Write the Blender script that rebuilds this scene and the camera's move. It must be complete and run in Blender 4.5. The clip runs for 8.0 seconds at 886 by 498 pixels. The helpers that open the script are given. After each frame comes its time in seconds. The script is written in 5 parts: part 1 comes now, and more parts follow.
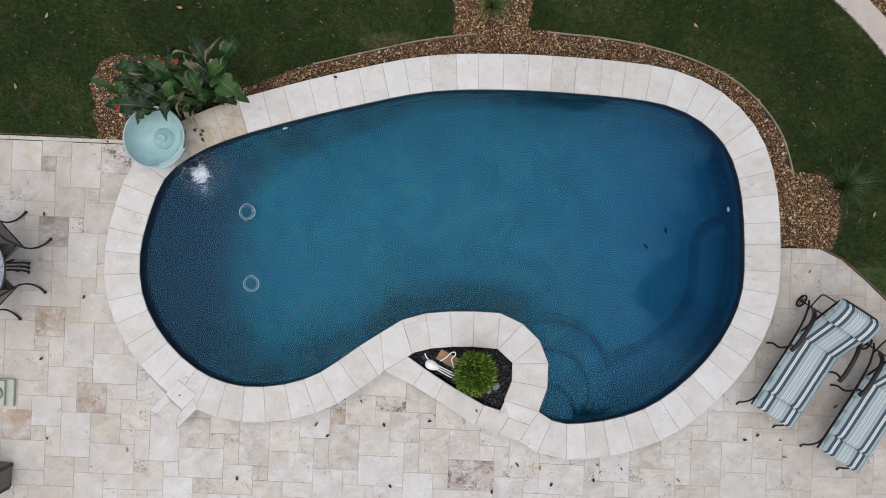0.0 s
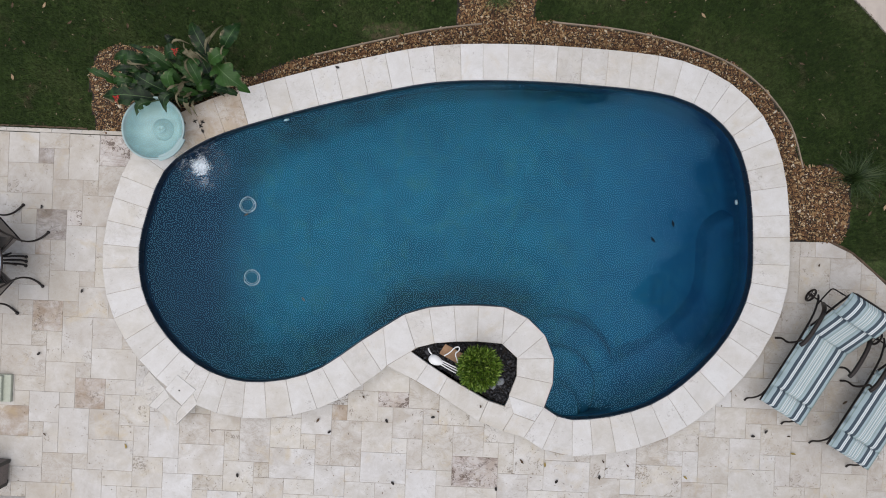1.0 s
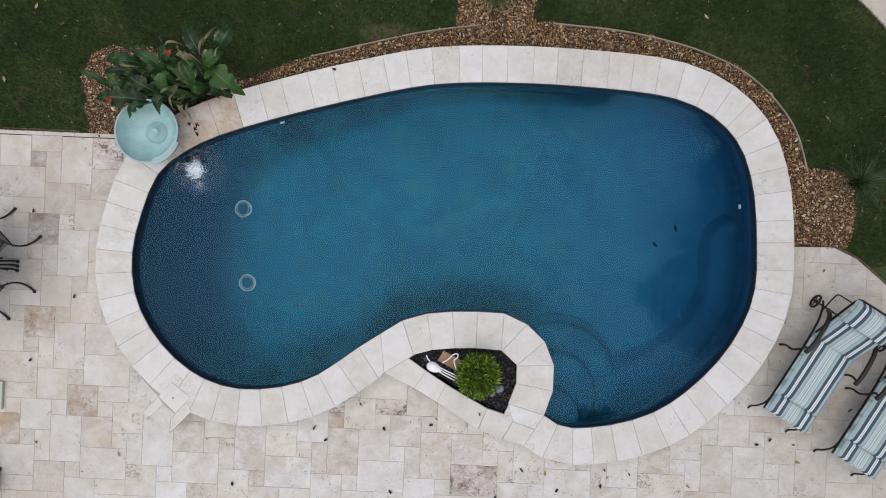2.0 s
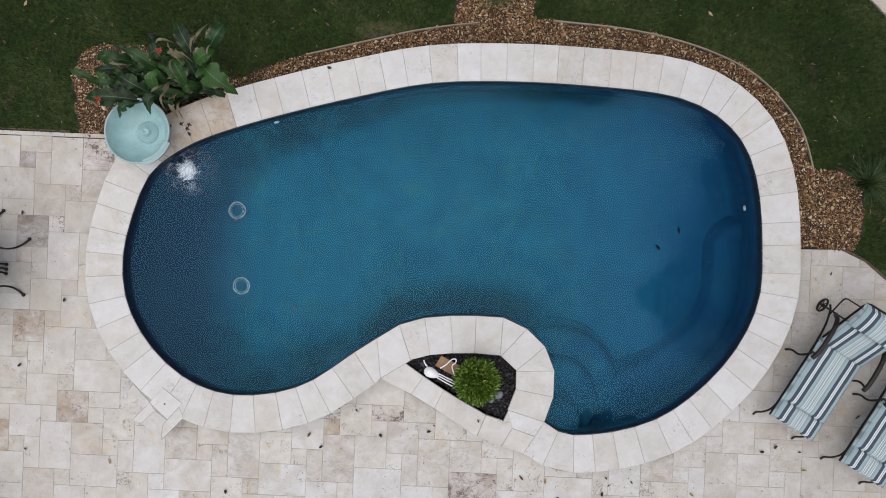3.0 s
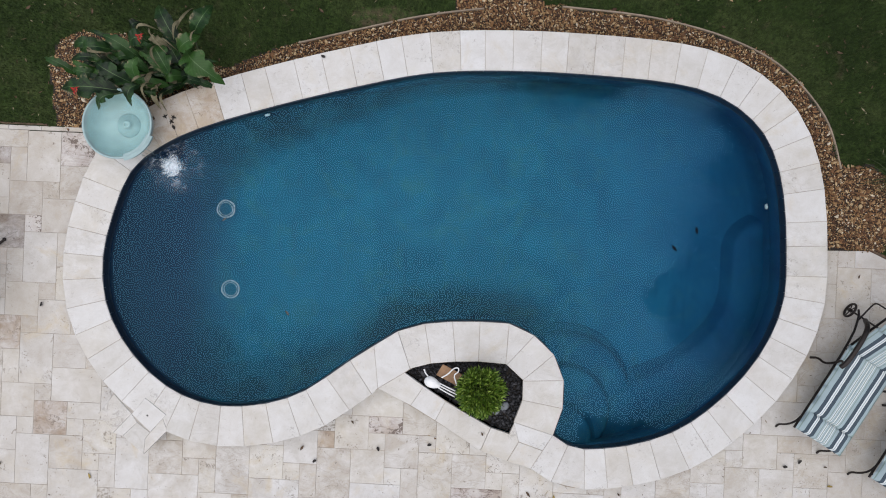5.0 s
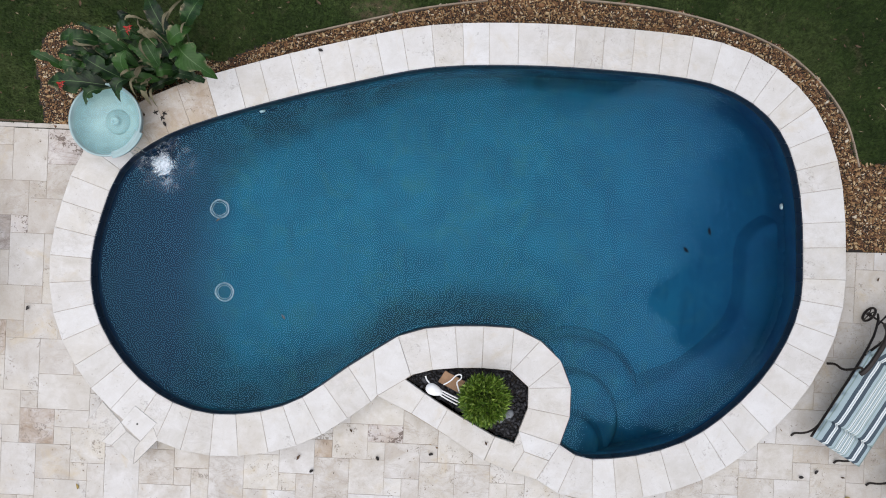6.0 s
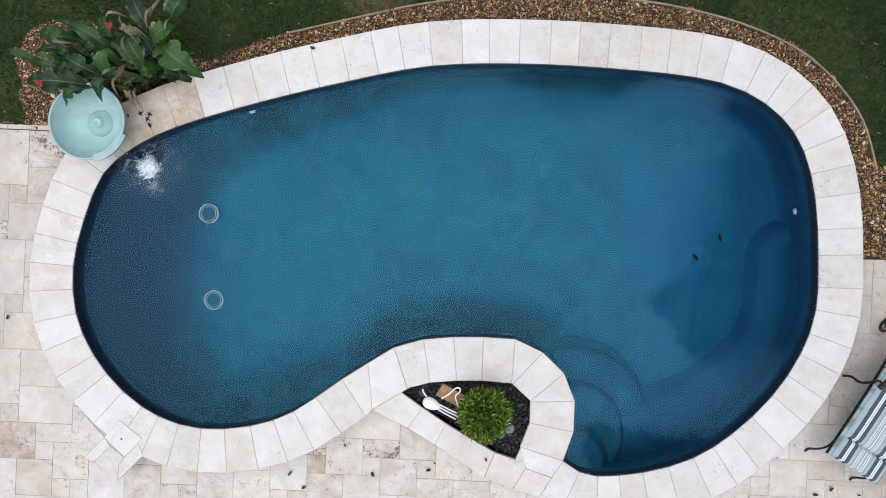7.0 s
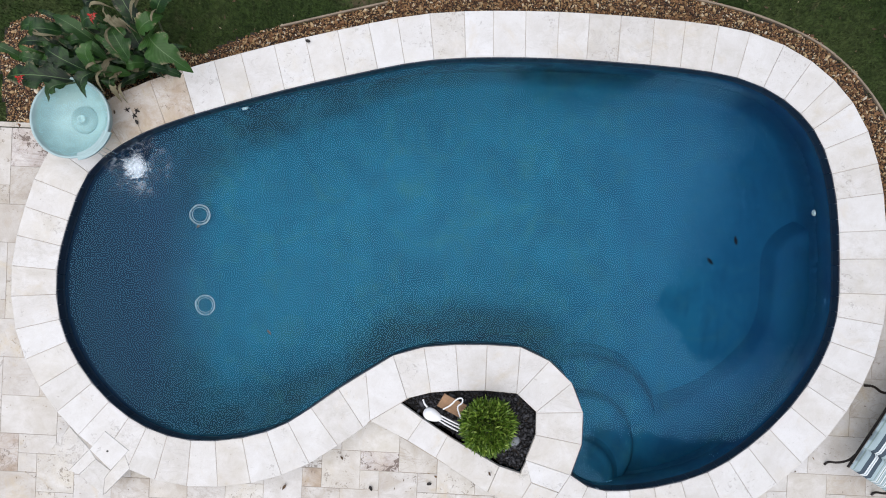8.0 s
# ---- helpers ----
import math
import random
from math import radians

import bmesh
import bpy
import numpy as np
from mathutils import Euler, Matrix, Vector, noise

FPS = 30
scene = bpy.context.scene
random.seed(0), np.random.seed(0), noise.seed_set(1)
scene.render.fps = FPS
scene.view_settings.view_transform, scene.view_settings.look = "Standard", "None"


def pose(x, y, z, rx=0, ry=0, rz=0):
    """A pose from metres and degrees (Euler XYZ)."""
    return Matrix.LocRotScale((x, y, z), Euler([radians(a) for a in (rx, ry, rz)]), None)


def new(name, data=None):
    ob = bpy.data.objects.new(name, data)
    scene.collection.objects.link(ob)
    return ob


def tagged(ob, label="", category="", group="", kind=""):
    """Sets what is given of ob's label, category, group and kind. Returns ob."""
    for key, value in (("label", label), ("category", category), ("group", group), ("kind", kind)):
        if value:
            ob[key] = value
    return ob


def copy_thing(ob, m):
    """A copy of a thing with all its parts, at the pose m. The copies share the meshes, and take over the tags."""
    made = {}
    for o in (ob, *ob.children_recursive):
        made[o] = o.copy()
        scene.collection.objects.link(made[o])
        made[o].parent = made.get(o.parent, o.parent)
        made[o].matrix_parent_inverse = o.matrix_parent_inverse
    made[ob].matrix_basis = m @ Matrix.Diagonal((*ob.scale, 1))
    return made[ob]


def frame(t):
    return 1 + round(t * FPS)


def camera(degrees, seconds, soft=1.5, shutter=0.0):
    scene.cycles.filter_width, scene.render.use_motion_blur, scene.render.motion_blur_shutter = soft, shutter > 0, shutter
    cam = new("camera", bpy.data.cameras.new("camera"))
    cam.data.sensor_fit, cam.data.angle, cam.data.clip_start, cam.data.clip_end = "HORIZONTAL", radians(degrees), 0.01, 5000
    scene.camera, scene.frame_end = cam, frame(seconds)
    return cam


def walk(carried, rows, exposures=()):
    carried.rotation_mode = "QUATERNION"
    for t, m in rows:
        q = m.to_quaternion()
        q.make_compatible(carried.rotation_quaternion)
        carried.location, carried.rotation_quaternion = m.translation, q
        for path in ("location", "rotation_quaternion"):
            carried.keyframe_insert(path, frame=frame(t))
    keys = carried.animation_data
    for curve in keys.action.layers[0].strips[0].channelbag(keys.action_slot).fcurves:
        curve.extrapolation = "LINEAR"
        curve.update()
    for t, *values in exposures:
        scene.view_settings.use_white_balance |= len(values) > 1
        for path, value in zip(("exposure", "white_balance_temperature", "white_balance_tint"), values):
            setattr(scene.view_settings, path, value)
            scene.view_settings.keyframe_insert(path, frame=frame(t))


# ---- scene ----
cam = camera(69.4, 8.0, soft=1.0)
# seconds, x, y, z, turn about x, y, z
PATH = [
    (0.0, -0.114, 0.027, 8.681, -0.23, 0.58, 2.45),
    (0.5, -0.125, -0.010, 8.625, -0.32, 0.66, 2.46),
    (1.0, -0.159, -0.056, 8.551, -0.28, 0.59, 2.48),
    (1.5, -0.156, -0.029, 8.489, -0.23, 0.58, 2.52),
    (3.0, -0.103, 0.031, 8.222, -0.20, 0.70, 2.51),
    (3.5, -0.097, 0.046, 8.127, -0.17, 0.74, 2.51),
    (4.0, -0.101, 0.054, 7.996, -0.20, 0.75, 2.51),
    (4.5, -0.105, 0.043, 7.856, -0.21, 0.77, 2.52),
    (6.0, -0.145, 0.061, 7.414, -0.22, 0.80, 2.54),
    (6.5, -0.124, 0.092, 7.263, -0.28, 0.85, 2.53),
    (7.0, -0.118, 0.151, 7.094, -0.33, 0.91, 2.54),
    (7.5, -0.150, 0.191, 6.923, -0.41, 0.87, 2.57),
    (8.0, -0.129, 0.188, 6.768, -0.38, 1.02, 2.58),
]
EXPOSURE = [(0.0, 0.98, 6720), (3.0, 0.95, 6700), (4.5, 0.98, 6670), (6.0, 1.20, 6600), (8.0, 1.34, 6540)]
walk(cam, [(t, pose(x, y, z, rx, ry, rz)) for t, x, y, z, rx, ry, rz in PATH],
     [(t, e, kelvin, 12) for t, e, kelvin in EXPOSURE])

# ---- light: a bright overcast sky, its sun spread over most of the dome ----
SUN_UP, SUN_ROUND = radians(80), radians(190)
world = bpy.data.worlds.new("overcast_sky")
scene.world = world
world.use_nodes = True
wn = world.node_tree.nodes
sky = wn.new("ShaderNodeTexSky")
sky.sky_type, sky.sun_disc = "NISHITA", False
sky.sun_elevation, sky.sun_rotation = SUN_UP, SUN_ROUND
sky.air_density, sky.dust_density, sky.ozone_density = 1.0, 1.0, 1.5
wn["Background"].inputs["Strength"].default_value = 0.05
world.node_tree.links.new(sky.outputs[0], wn["Background"].inputs["Color"])
sun = new("sun", bpy.data.lights.new("sun", "SUN"))
sun.data.energy, sun.data.angle, sun.data.color = 1.9, radians(110), (1.0, 0.985, 0.965)
aim = Vector((-math.sin(SUN_ROUND) * math.cos(SUN_UP), -math.cos(SUN_ROUND) * math.cos(SUN_UP), -math.sin(SUN_UP)))
sun.rotation_mode = "QUATERNION"
sun.rotation_quaternion = aim.to_track_quat("-Z", "Y")
sun.location = (0, 0, 30)


# ---- materials ----
class Mat:
    """A node material with a Principled shader and a few short ways to wire it."""

    def __init__(self, name, rough=0.6, metal=0.0):
        self.m = bpy.data.materials.new(name)
        self.m.use_nodes = True
        self.t = self.m.node_tree
        self.b = self.t.nodes["Principled BSDF"]
        self.set(self.b, Roughness=rough, Metallic=metal)

    def set(self, node, **values):
        for k, v in values.items():
            s = node.inputs[k.replace("_", " ")]
            if isinstance(v, bpy.types.NodeSocket):
                self.t.links.new(v, s)
            else:
                s.default_value = v
        return node

    def node(self, kind, **values):
        return self.set(self.t.nodes.new("ShaderNode" + kind), **values)

    def coords(self, which="Object", spread=0.0):
        """Coordinates; with spread, each object has its own stretch of the pattern."""
        c = self.node("TexCoord").outputs[which]
        if not spread:
            return c
        r = self.node("ObjectInfo").outputs["Random"]
        mul = self.node("Vector Math".replace(" ", ""))
        mul.operation = "MULTIPLY_ADD"
        comb = self.node("CombineXYZ")
        for i, k in enumerate((31.0, 57.0, 23.0)):
            mm = self.math("MULTIPLY", r, k * spread)
            self.t.links.new(mm, comb.inputs[i])
        mul.operation = "ADD"
        self.t.links.new(c, mul.inputs[0])
        self.t.links.new(comb.outputs[0], mul.inputs[1])
        return mul.outputs[0]

    def math(self, op, a, b=0.0, clamp=False):
        n = self.t.nodes.new("ShaderNodeMath")
        n.operation, n.use_clamp = op, clamp
        for i, v in enumerate((a, b)):
            if isinstance(v, bpy.types.NodeSocket):
                self.t.links.new(v, n.inputs[i])
            else:
                n.inputs[i].default_value = v
        return n.outputs[0]

    def noise(self, vec, scale, detail=4.0, rough=0.55, distort=0.0):
        n = self.node("TexNoise", Vector=vec, Scale=scale, Detail=detail, Roughness=rough, Distortion=distort)
        return n.outputs["Fac"]

    def voronoi(self, vec, scale):
        return self.node("TexVoronoi", Vector=vec, Scale=scale).outputs["Distance"]

    def ramp(self, fac, *stops):
        n = self.t.nodes.new("ShaderNodeValToRGB")
        while len(n.color_ramp.elements) < len(stops):
            n.color_ramp.elements.new(0.5)
        for e, (p, c) in zip(n.color_ramp.elements, stops):
            e.position = p
            e.color = (*c, 1) if isinstance(c, tuple) else (c, c, c, 1)
        self.t.links.new(fac, n.inputs[0])
        return n.outputs[0]

    def mix(self, fac, a, b, blend="MIX"):
        n = self.t.nodes.new("ShaderNodeMix")
        n.data_type, n.blend_type = "RGBA", blend
        for s, v in ((n.inputs[0], fac), (n.inputs[6], a), (n.inputs[7], b)):
            if isinstance(v, bpy.types.NodeSocket):
                self.t.links.new(v, s)
            else:
                s.default_value = (*v, 1) if isinstance(v, tuple) else v
        return n.outputs[2]

    def bump(self, height, strength=0.3, distance=0.01):
        n = self.node("Bump", Height=height, Strength=strength, Distance=distance)
        self.t.links.new(n.outputs[0], self.b.inputs["Normal"])

    def base(self, colour):
        self.set(self.b, Base_Color=colour if isinstance(colour, bpy.types.NodeSocket) else (*colour, 1))
        return self

    def random(self):
        return self.node("ObjectInfo").outputs["Random"]

    def island(self):
        return self.t.nodes.new("ShaderNodeNewGeometry").outputs["Random Per Island"]


def travertine(name, tints, stain, cloudy=0.3, veins=0.25, pit=0.35, rough=0.6, holes=0.0, worn=0.0):
    """Honed travertine: a tone for each stone, soft clouds, smoky veins, crisp cavities, dirt across stones."""
    k = Mat(name, rough)
    k.set(k.b, Specular_IOR_Level=0.3)
    v = k.coords("Object", 1.0)
    own = k.math("FRACT", k.math("MULTIPLY", k.random(), 37.7))
    other = k.math("FRACT", k.math("MULTIPLY", k.random(), 91.3))
    tone = k.ramp(k.random(), *tints)
    c = k.mix(k.math("MULTIPLY", k.math("POWER", own, 2.5), cloudy * 0.9), tone, stain)
    pale = k.mix(0.6, c, (0.56, 0.555, 0.545))
    cloud = k.noise(v, 4.2, 8, 0.68, 0.5)
    c = k.mix(k.ramp(cloud, (0.36, 0.0), (0.66, 1.0)), k.mix(cloudy * 0.6, c, stain), pale)
    yellow = k.ramp(k.noise(v, 2.4, 6, 0.7, 0.4), (0.50, 0.0), (0.72, 1.0))
    c = k.mix(k.math("MULTIPLY", yellow, k.math("MULTIPLY", other, cloudy * 0.9)), c, (0.47, 0.405, 0.275))
    smoke = k.noise(k.node("Mapping", Vector=v, Scale=(1.0, 1.9, 1.0), Rotation=(0, 0, 0.5)).outputs[0], 2.6, 8, 0.68, 0.7)
    vein = k.ramp(smoke, (0.47, 0.0), (0.497, 1.0), (0.503, 0.8), (0.52, 0.0))
    has = k.ramp(k.math("ADD", k.math("MULTIPLY", own, 0.6), k.math("MULTIPLY", k.noise(v, 1.7, 2), 0.8)), (0.62, 0.0), (0.95, 1.0))
    c = k.mix(k.math("MULTIPLY", k.math("MULTIPLY", vein, has), veins), c, tuple(0.75 * q for q in stain))
    smudge = k.ramp(k.noise(v, 11, 6, 0.75, 0.6), (0.55, 0.0), (0.70, 1.0))
    c = k.mix(k.math("MULTIPLY", smudge, cloudy * 0.55), c, (0.30, 0.275, 0.24))
    spots = k.noise(v, 19, 7, 0.68, 1.6)
    zone = k.math("MULTIPLY", k.ramp(k.noise(v, 2.9, 4, 0.6, 1.0), (0.44, 0.0), (0.66, 1.0)), k.math("ADD", k.math("MULTIPLY", other, 0.12), 0.03 + holes))
    pits = k.ramp(k.math("ADD", spots, zone), (0.655, 0.0), (0.69, 1.0))
    c = k.mix(k.math("MULTIPLY", pits, pit), c, k.mix(k.noise(v, 60, 3), (0.06, 0.045, 0.036), tuple(0.8 * q for q in stain)))
    pos = k.t.nodes.new("ShaderNodeNewGeometry").outputs["Position"]
    dirt = k.ramp(k.noise(pos, 1.1, 7, 0.7, 0.6), (0.50, 0.0), (0.74, 1.0))
    c = k.mix(k.math("MULTIPLY", dirt, cloudy * 0.95), c, stain)
    trodden = k.ramp(k.math("DIVIDE", k.math("ABSOLUTE", k.node("SeparateXYZ", Vector=pos).outputs[0]), 7.0), (0.50, 0.0), (0.72, worn))
    c = k.mix(k.math("MULTIPLY", trodden, k.ramp(k.noise(pos, 1.6, 6, 0.7), (0.36, 0.25), (0.62, 1.0))), c, (0.335, 0.295, 0.245))
    ochre = k.ramp(k.noise(pos, 2.3, 6, 0.7, 0.8), (0.57, 0.0), (0.74, 1.0))
    c = k.mix(k.math("MULTIPLY", ochre, cloudy), c, (0.42, 0.32, 0.17))
    grain = k.noise(v, 110, 3, 0.7)
    c = k.mix(k.ramp(grain, (0.5, 0.0), (0.75, 0.25)), c, stain)
    k.base(c)
    k.bump(k.math("SUBTRACT", k.math("MULTIPLY", grain, 0.3), pits), 0.4, 0.005)
    return k.m


def plain(name, colour, rough=0.6, metal=0.0, vary=0.25, scale=18.0, bump=0.15):
    """A surface of one colour with soft blotches, grain and a faint relief."""
    k = Mat(name, rough, metal)
    v = k.coords("Object", 1.0)
    n = k.noise(v, scale, 5, 0.6)
    dark = tuple(c * (1 - vary) for c in colour)
    light = tuple(min(1, c * (1 + vary)) for c in colour)
    k.base(k.ramp(n, (0.25, dark), (0.8, light)))
    k.bump(k.noise(v, scale * 9, 3), bump, 0.004)
    return k.m


def islands(name, stops, rough=0.7, grain=40.0, bump=0.2):
    """A heap of small pieces, each with its own tone."""
    k = Mat(name, rough)
    k.set(k.b, Specular_IOR_Level=0.25)
    c = k.ramp(k.island(), *stops)
    n = k.noise(k.coords("Object"), grain, 3)
    k.base(k.mix(k.math("MULTIPLY", n, 0.35), c, tuple(0.4 * x for x in stops[0][1])))
    k.bump(n, bump, 0.004)
    return k.m


COPING = travertine("ivory_travertine", ((0.0, (0.43, 0.412, 0.378)), (0.3, (0.520, 0.510, 0.492)), (0.6, (0.465, 0.437, 0.388)), (0.75, (0.515, 0.503, 0.480)), (1.0, (0.545, 0.542, 0.532))), (0.335, 0.300, 0.255), 0.30, 0.22, 0.35)
PAVER = travertine("mixed_travertine", ((0.0, (0.365, 0.318, 0.258)), (0.12, (0.475, 0.458, 0.430)), (0.28, (0.470, 0.438, 0.380)), (0.42, (0.505, 0.502, 0.492)), (0.56, (0.410, 0.380, 0.338)), (0.70, (0.500, 0.478, 0.425)), (0.85, (0.478, 0.470, 0.455)), (1.0, (0.520, 0.517, 0.512))), (0.270, 0.228, 0.178), 0.46, 0.40, 0.7, holes=0.008, worn=0.5)
PAVER_TAN = travertine("tan_travertine", ((0.0, (0.299, 0.238, 0.178)), (1.0, (0.360, 0.292, 0.220))), (0.224, 0.163, 0.116), 0.5, 0.5, 0.7)
PAVER_TAUPE = travertine("taupe_travertine", ((0.0, (0.224, 0.190, 0.162)), (1.0, (0.272, 0.230, 0.195))), (0.150, 0.116, 0.095), 0.6, 0.5, 0.6)
PAVER_VEINED = travertine("veined_travertine", ((0.0, (0.420, 0.375, 0.335)), (1.0, (0.465, 0.425, 0.390))), (0.163, 0.112, 0.088), 0.4, 0.9, 0.85, holes=0.14)
GROUT = plain("sandy_grout", (0.30, 0.262, 0.215), 0.9, vary=0.45, scale=4)
MORTAR = plain("pool_wall_mortar", (0.340, 0.313, 0.279), 0.85)
BOWL = plain("sea_green_glaze", (0.262, 0.362, 0.362), 0.4, vary=0.16, scale=7)
IRON = plain("dark_bronze_iron", (0.024, 0.019, 0.017), 0.45, 0.6, 0.4, 30)
SLING = plain("taupe_sling_fabric", (0.19, 0.165, 0.145), 0.85, vary=0.15, scale=60)
WHITE_PLASTIC = plain("white_plastic", (0.66, 0.66, 0.65), 0.4, vary=0.06)
WORN_RING = plain("worn_grey_plastic", (0.40, 0.48, 0.50), 0.6, vary=0.5, scale=40)
FLOWERPOT = plain("terracotta_board", (0.286, 0.170, 0.095), 0.8)
PALE_STONE = plain("pale_green_stone", (0.340, 0.360, 0.292), 0.7, vary=0.12)
DARK_PLASTIC = plain("dark_strap", (0.034, 0.031, 0.027), 0.6)
TABLE_GLASS = plain("patterned_table_top", (0.17, 0.195, 0.235), 0.25, vary=0.75, scale=26)
WICKER = plain("brown_wicker", (0.13, 0.105, 0.095), 0.7, vary=0.4, scale=60)
EDGING = plain("weathered_concrete_edging", (0.215, 0.168, 0.122), 0.85, vary=0.3, scale=8)
CONCRETE = plain("pale_concrete", (0.408, 0.354, 0.306), 0.8, vary=0.12, scale=5)
BARE_SOIL = plain("bare_brown_soil", (0.095, 0.062, 0.040), 0.95, vary=0.6, scale=14, bump=0.6)
SOIL = plain("dark_soil", (0.024, 0.019, 0.015), 0.95, vary=0.4)
WATERLINE = plain("navy_waterline_tile", (0.009, 0.014, 0.026), 0.4, vary=0.5, scale=12, bump=0.05)
GREEN_STEM = plain("green_stem", (0.048, 0.068, 0.024), 0.5)
DRY_STEM = plain("dry_stem", (0.204, 0.163, 0.102), 0.7)
RED_PETAL = plain("red_petal", (0.340, 0.020, 0.014), 0.5)
BARK = plain("grey_brown_bark", (0.068, 0.051, 0.037), 0.9, vary=0.4, scale=6, bump=0.6)
DEAD_LEAF = plain("brown_dead_leaf", (0.082, 0.048, 0.024), 0.7, vary=0.5)
DARK_LEAF = plain("dark_wet_leaf", (0.015, 0.012, 0.010), 0.6, vary=0.4)
YELLOW_LEAF = plain("yellow_fallen_leaf", (0.258, 0.184, 0.041), 0.6)
GRAVEL = islands("river_gravel", ((0.0, (0.050, 0.026, 0.016)), (0.28, (0.14, 0.070, 0.034)), (0.52, (0.24, 0.125, 0.056)), (0.76, (0.35, 0.215, 0.100)), (0.92, (0.52, 0.39, 0.22)), (1.0, (0.64, 0.57, 0.45))), 0.6)
BLACK_GRAVEL = islands("black_lava_gravel", ((0.0, (0.008, 0.008, 0.009)), (0.7, (0.031, 0.031, 0.034)), (1.0, (0.068, 0.068, 0.075))), 0.6)
BUSH_LEAF = islands("fresh_green_leaf", ((0.0, (0.034, 0.075, 0.008)), (0.5, (0.090, 0.165, 0.018)), (0.85, (0.165, 0.25, 0.035)), (1.0, (0.27, 0.36, 0.08))), 0.4)
REED = islands("dark_green_blade", ((0.0, (0.014, 0.031, 0.008)), (0.7, (0.034, 0.061, 0.015)), (1.0, (0.068, 0.088, 0.034))), 0.5)
REED_LIGHT = islands("yellow_green_blade", ((0.0, (0.022, 0.042, 0.010)), (0.6, (0.062, 0.095, 0.020)), (1.0, (0.15, 0.17, 0.06))), 0.5)
TREE_LEAF = islands("tree_leaf", ((0.0, (0.020, 0.041, 0.010)), (1.0, (0.048, 0.075, 0.020))), 0.6)


def lawn_material(name, blades):
    """Turf: dull green with tufts, paler drier patches and one bare patch of soil by the edging; on blades each one differs too."""
    k = Mat(name, 0.8)
    k.set(k.b, Specular_IOR_Level=0.15)
    v = k.t.nodes.new("ShaderNodeNewGeometry").outputs["Position"]
    patch = k.noise(v, 0.9, 4, 0.6, 0.5)
    c = k.ramp(patch, (0.32, (0.026, 0.047, 0.010)), (0.5, (0.042, 0.072, 0.016)), (0.68, (0.080, 0.106, 0.034)))
    dry = k.ramp(k.noise(v, 2.7, 5, 0.65, 1.0), (0.58, 0.0), (0.74, 1.0))
    c = k.mix(k.math("MULTIPLY", dry, 0.75), c, (0.115, 0.098, 0.054))
    fine = k.island() if blades else k.noise(v, 60, 4)
    c = k.mix(k.math("MULTIPLY", k.math("POWER", fine, 1.4), 0.85), c, (0.008, 0.015, 0.004))
    tuft = k.ramp(k.noise(v, 14, 6, 0.75, 0.8), (0.44, 1.0), (0.58, 0.0))
    c = k.mix(k.math("MULTIPLY", tuft, 0.55), c, (0.008, 0.015, 0.004))
    straw = k.ramp(k.noise(v, 34, 4, 0.7, 1.0), (0.62, 0.0), (0.70, 1.0))
    c = k.mix(k.math("MULTIPLY", straw, 0.28), c, (0.15, 0.15, 0.06))
    away = k.node("VectorMath")
    away.operation = "LENGTH"
    k.t.links.new(k.node("Mapping", Vector=v, Location=(2.0, -15.2, 0.0), Scale=(1.9, 5.5, 0.0), Rotation=(0, 0, 0.0)).outputs[0], away.inputs[0])
    bare = k.ramp(k.math("MULTIPLY", k.math("ADD", away.outputs["Value"], k.noise(v, 5, 5, 0.7)), 0.5), (0.52, 1.0), (0.70, 0.0))
    c = k.mix(k.math("MULTIPLY", bare, k.ramp(k.noise(v, 11, 6, 0.75), (0.42, 0.0), (0.64, 0.75))), c, k.mix(k.noise(v, 30, 4), (0.040, 0.026, 0.017), (0.135, 0.092, 0.062)))
    k.base(c)
    k.bump(k.noise(v, 60, 3), 0.7, 0.02)
    return k.m


TURF = lawn_material("turf", False)
BLADES = lawn_material("turf_blades", True)


def leaf_material(name, stops, rib, rough=0.4):
    """A broad leaf: pale midrib and slanting side veins, laid out along the leaf's own coordinates, scorched in places at the rim."""
    k = Mat(name, rough)
    k.set(k.b, Specular_IOR_Level=0.22)
    uv = k.node("TexCoord").outputs["UV"]
    sep = k.node("SeparateXYZ", Vector=uv)
    side = k.math("ABSOLUTE", k.math("SUBTRACT", sep.outputs[0], 0.5))
    c = k.ramp(k.random(), *stops)
    v = k.coords("Object", 1.0)
    vein = k.math("SINE", k.math("ADD", k.math("MULTIPLY", sep.outputs[1], 95.0), k.math("MULTIPLY", side, -46.0)))
    c = k.mix(k.math("MULTIPLY", k.math("ADD", vein, 1.0), 0.06), c, tuple(0.5 * x for x in stops[0][1]))
    blotch = k.noise(v, 7, 6, 0.7, 0.8)
    c = k.mix(k.ramp(blotch, (0.45, 0.0), (0.75, 0.6)), c, tuple(1.5 * x for x in stops[-1][1]))
    c = k.mix(k.ramp(side, (0.006, 1.0), (0.020, 0.0)), c, rib)
    torn = k.ramp(k.noise(v, 6, 6, 0.7), (0.55, 0.0), (0.66, 1.0))
    c = k.mix(k.math("MULTIPLY", torn, k.ramp(side, (0.28, 0.0), (0.49, 1.0))), c, (0.21, 0.165, 0.105))
    k.base(c)
    k.bump(k.math("ADD", k.math("MULTIPLY", vein, 0.3), k.math("MULTIPLY", blotch, 2.5)), 0.25, 0.006)
    return k.m


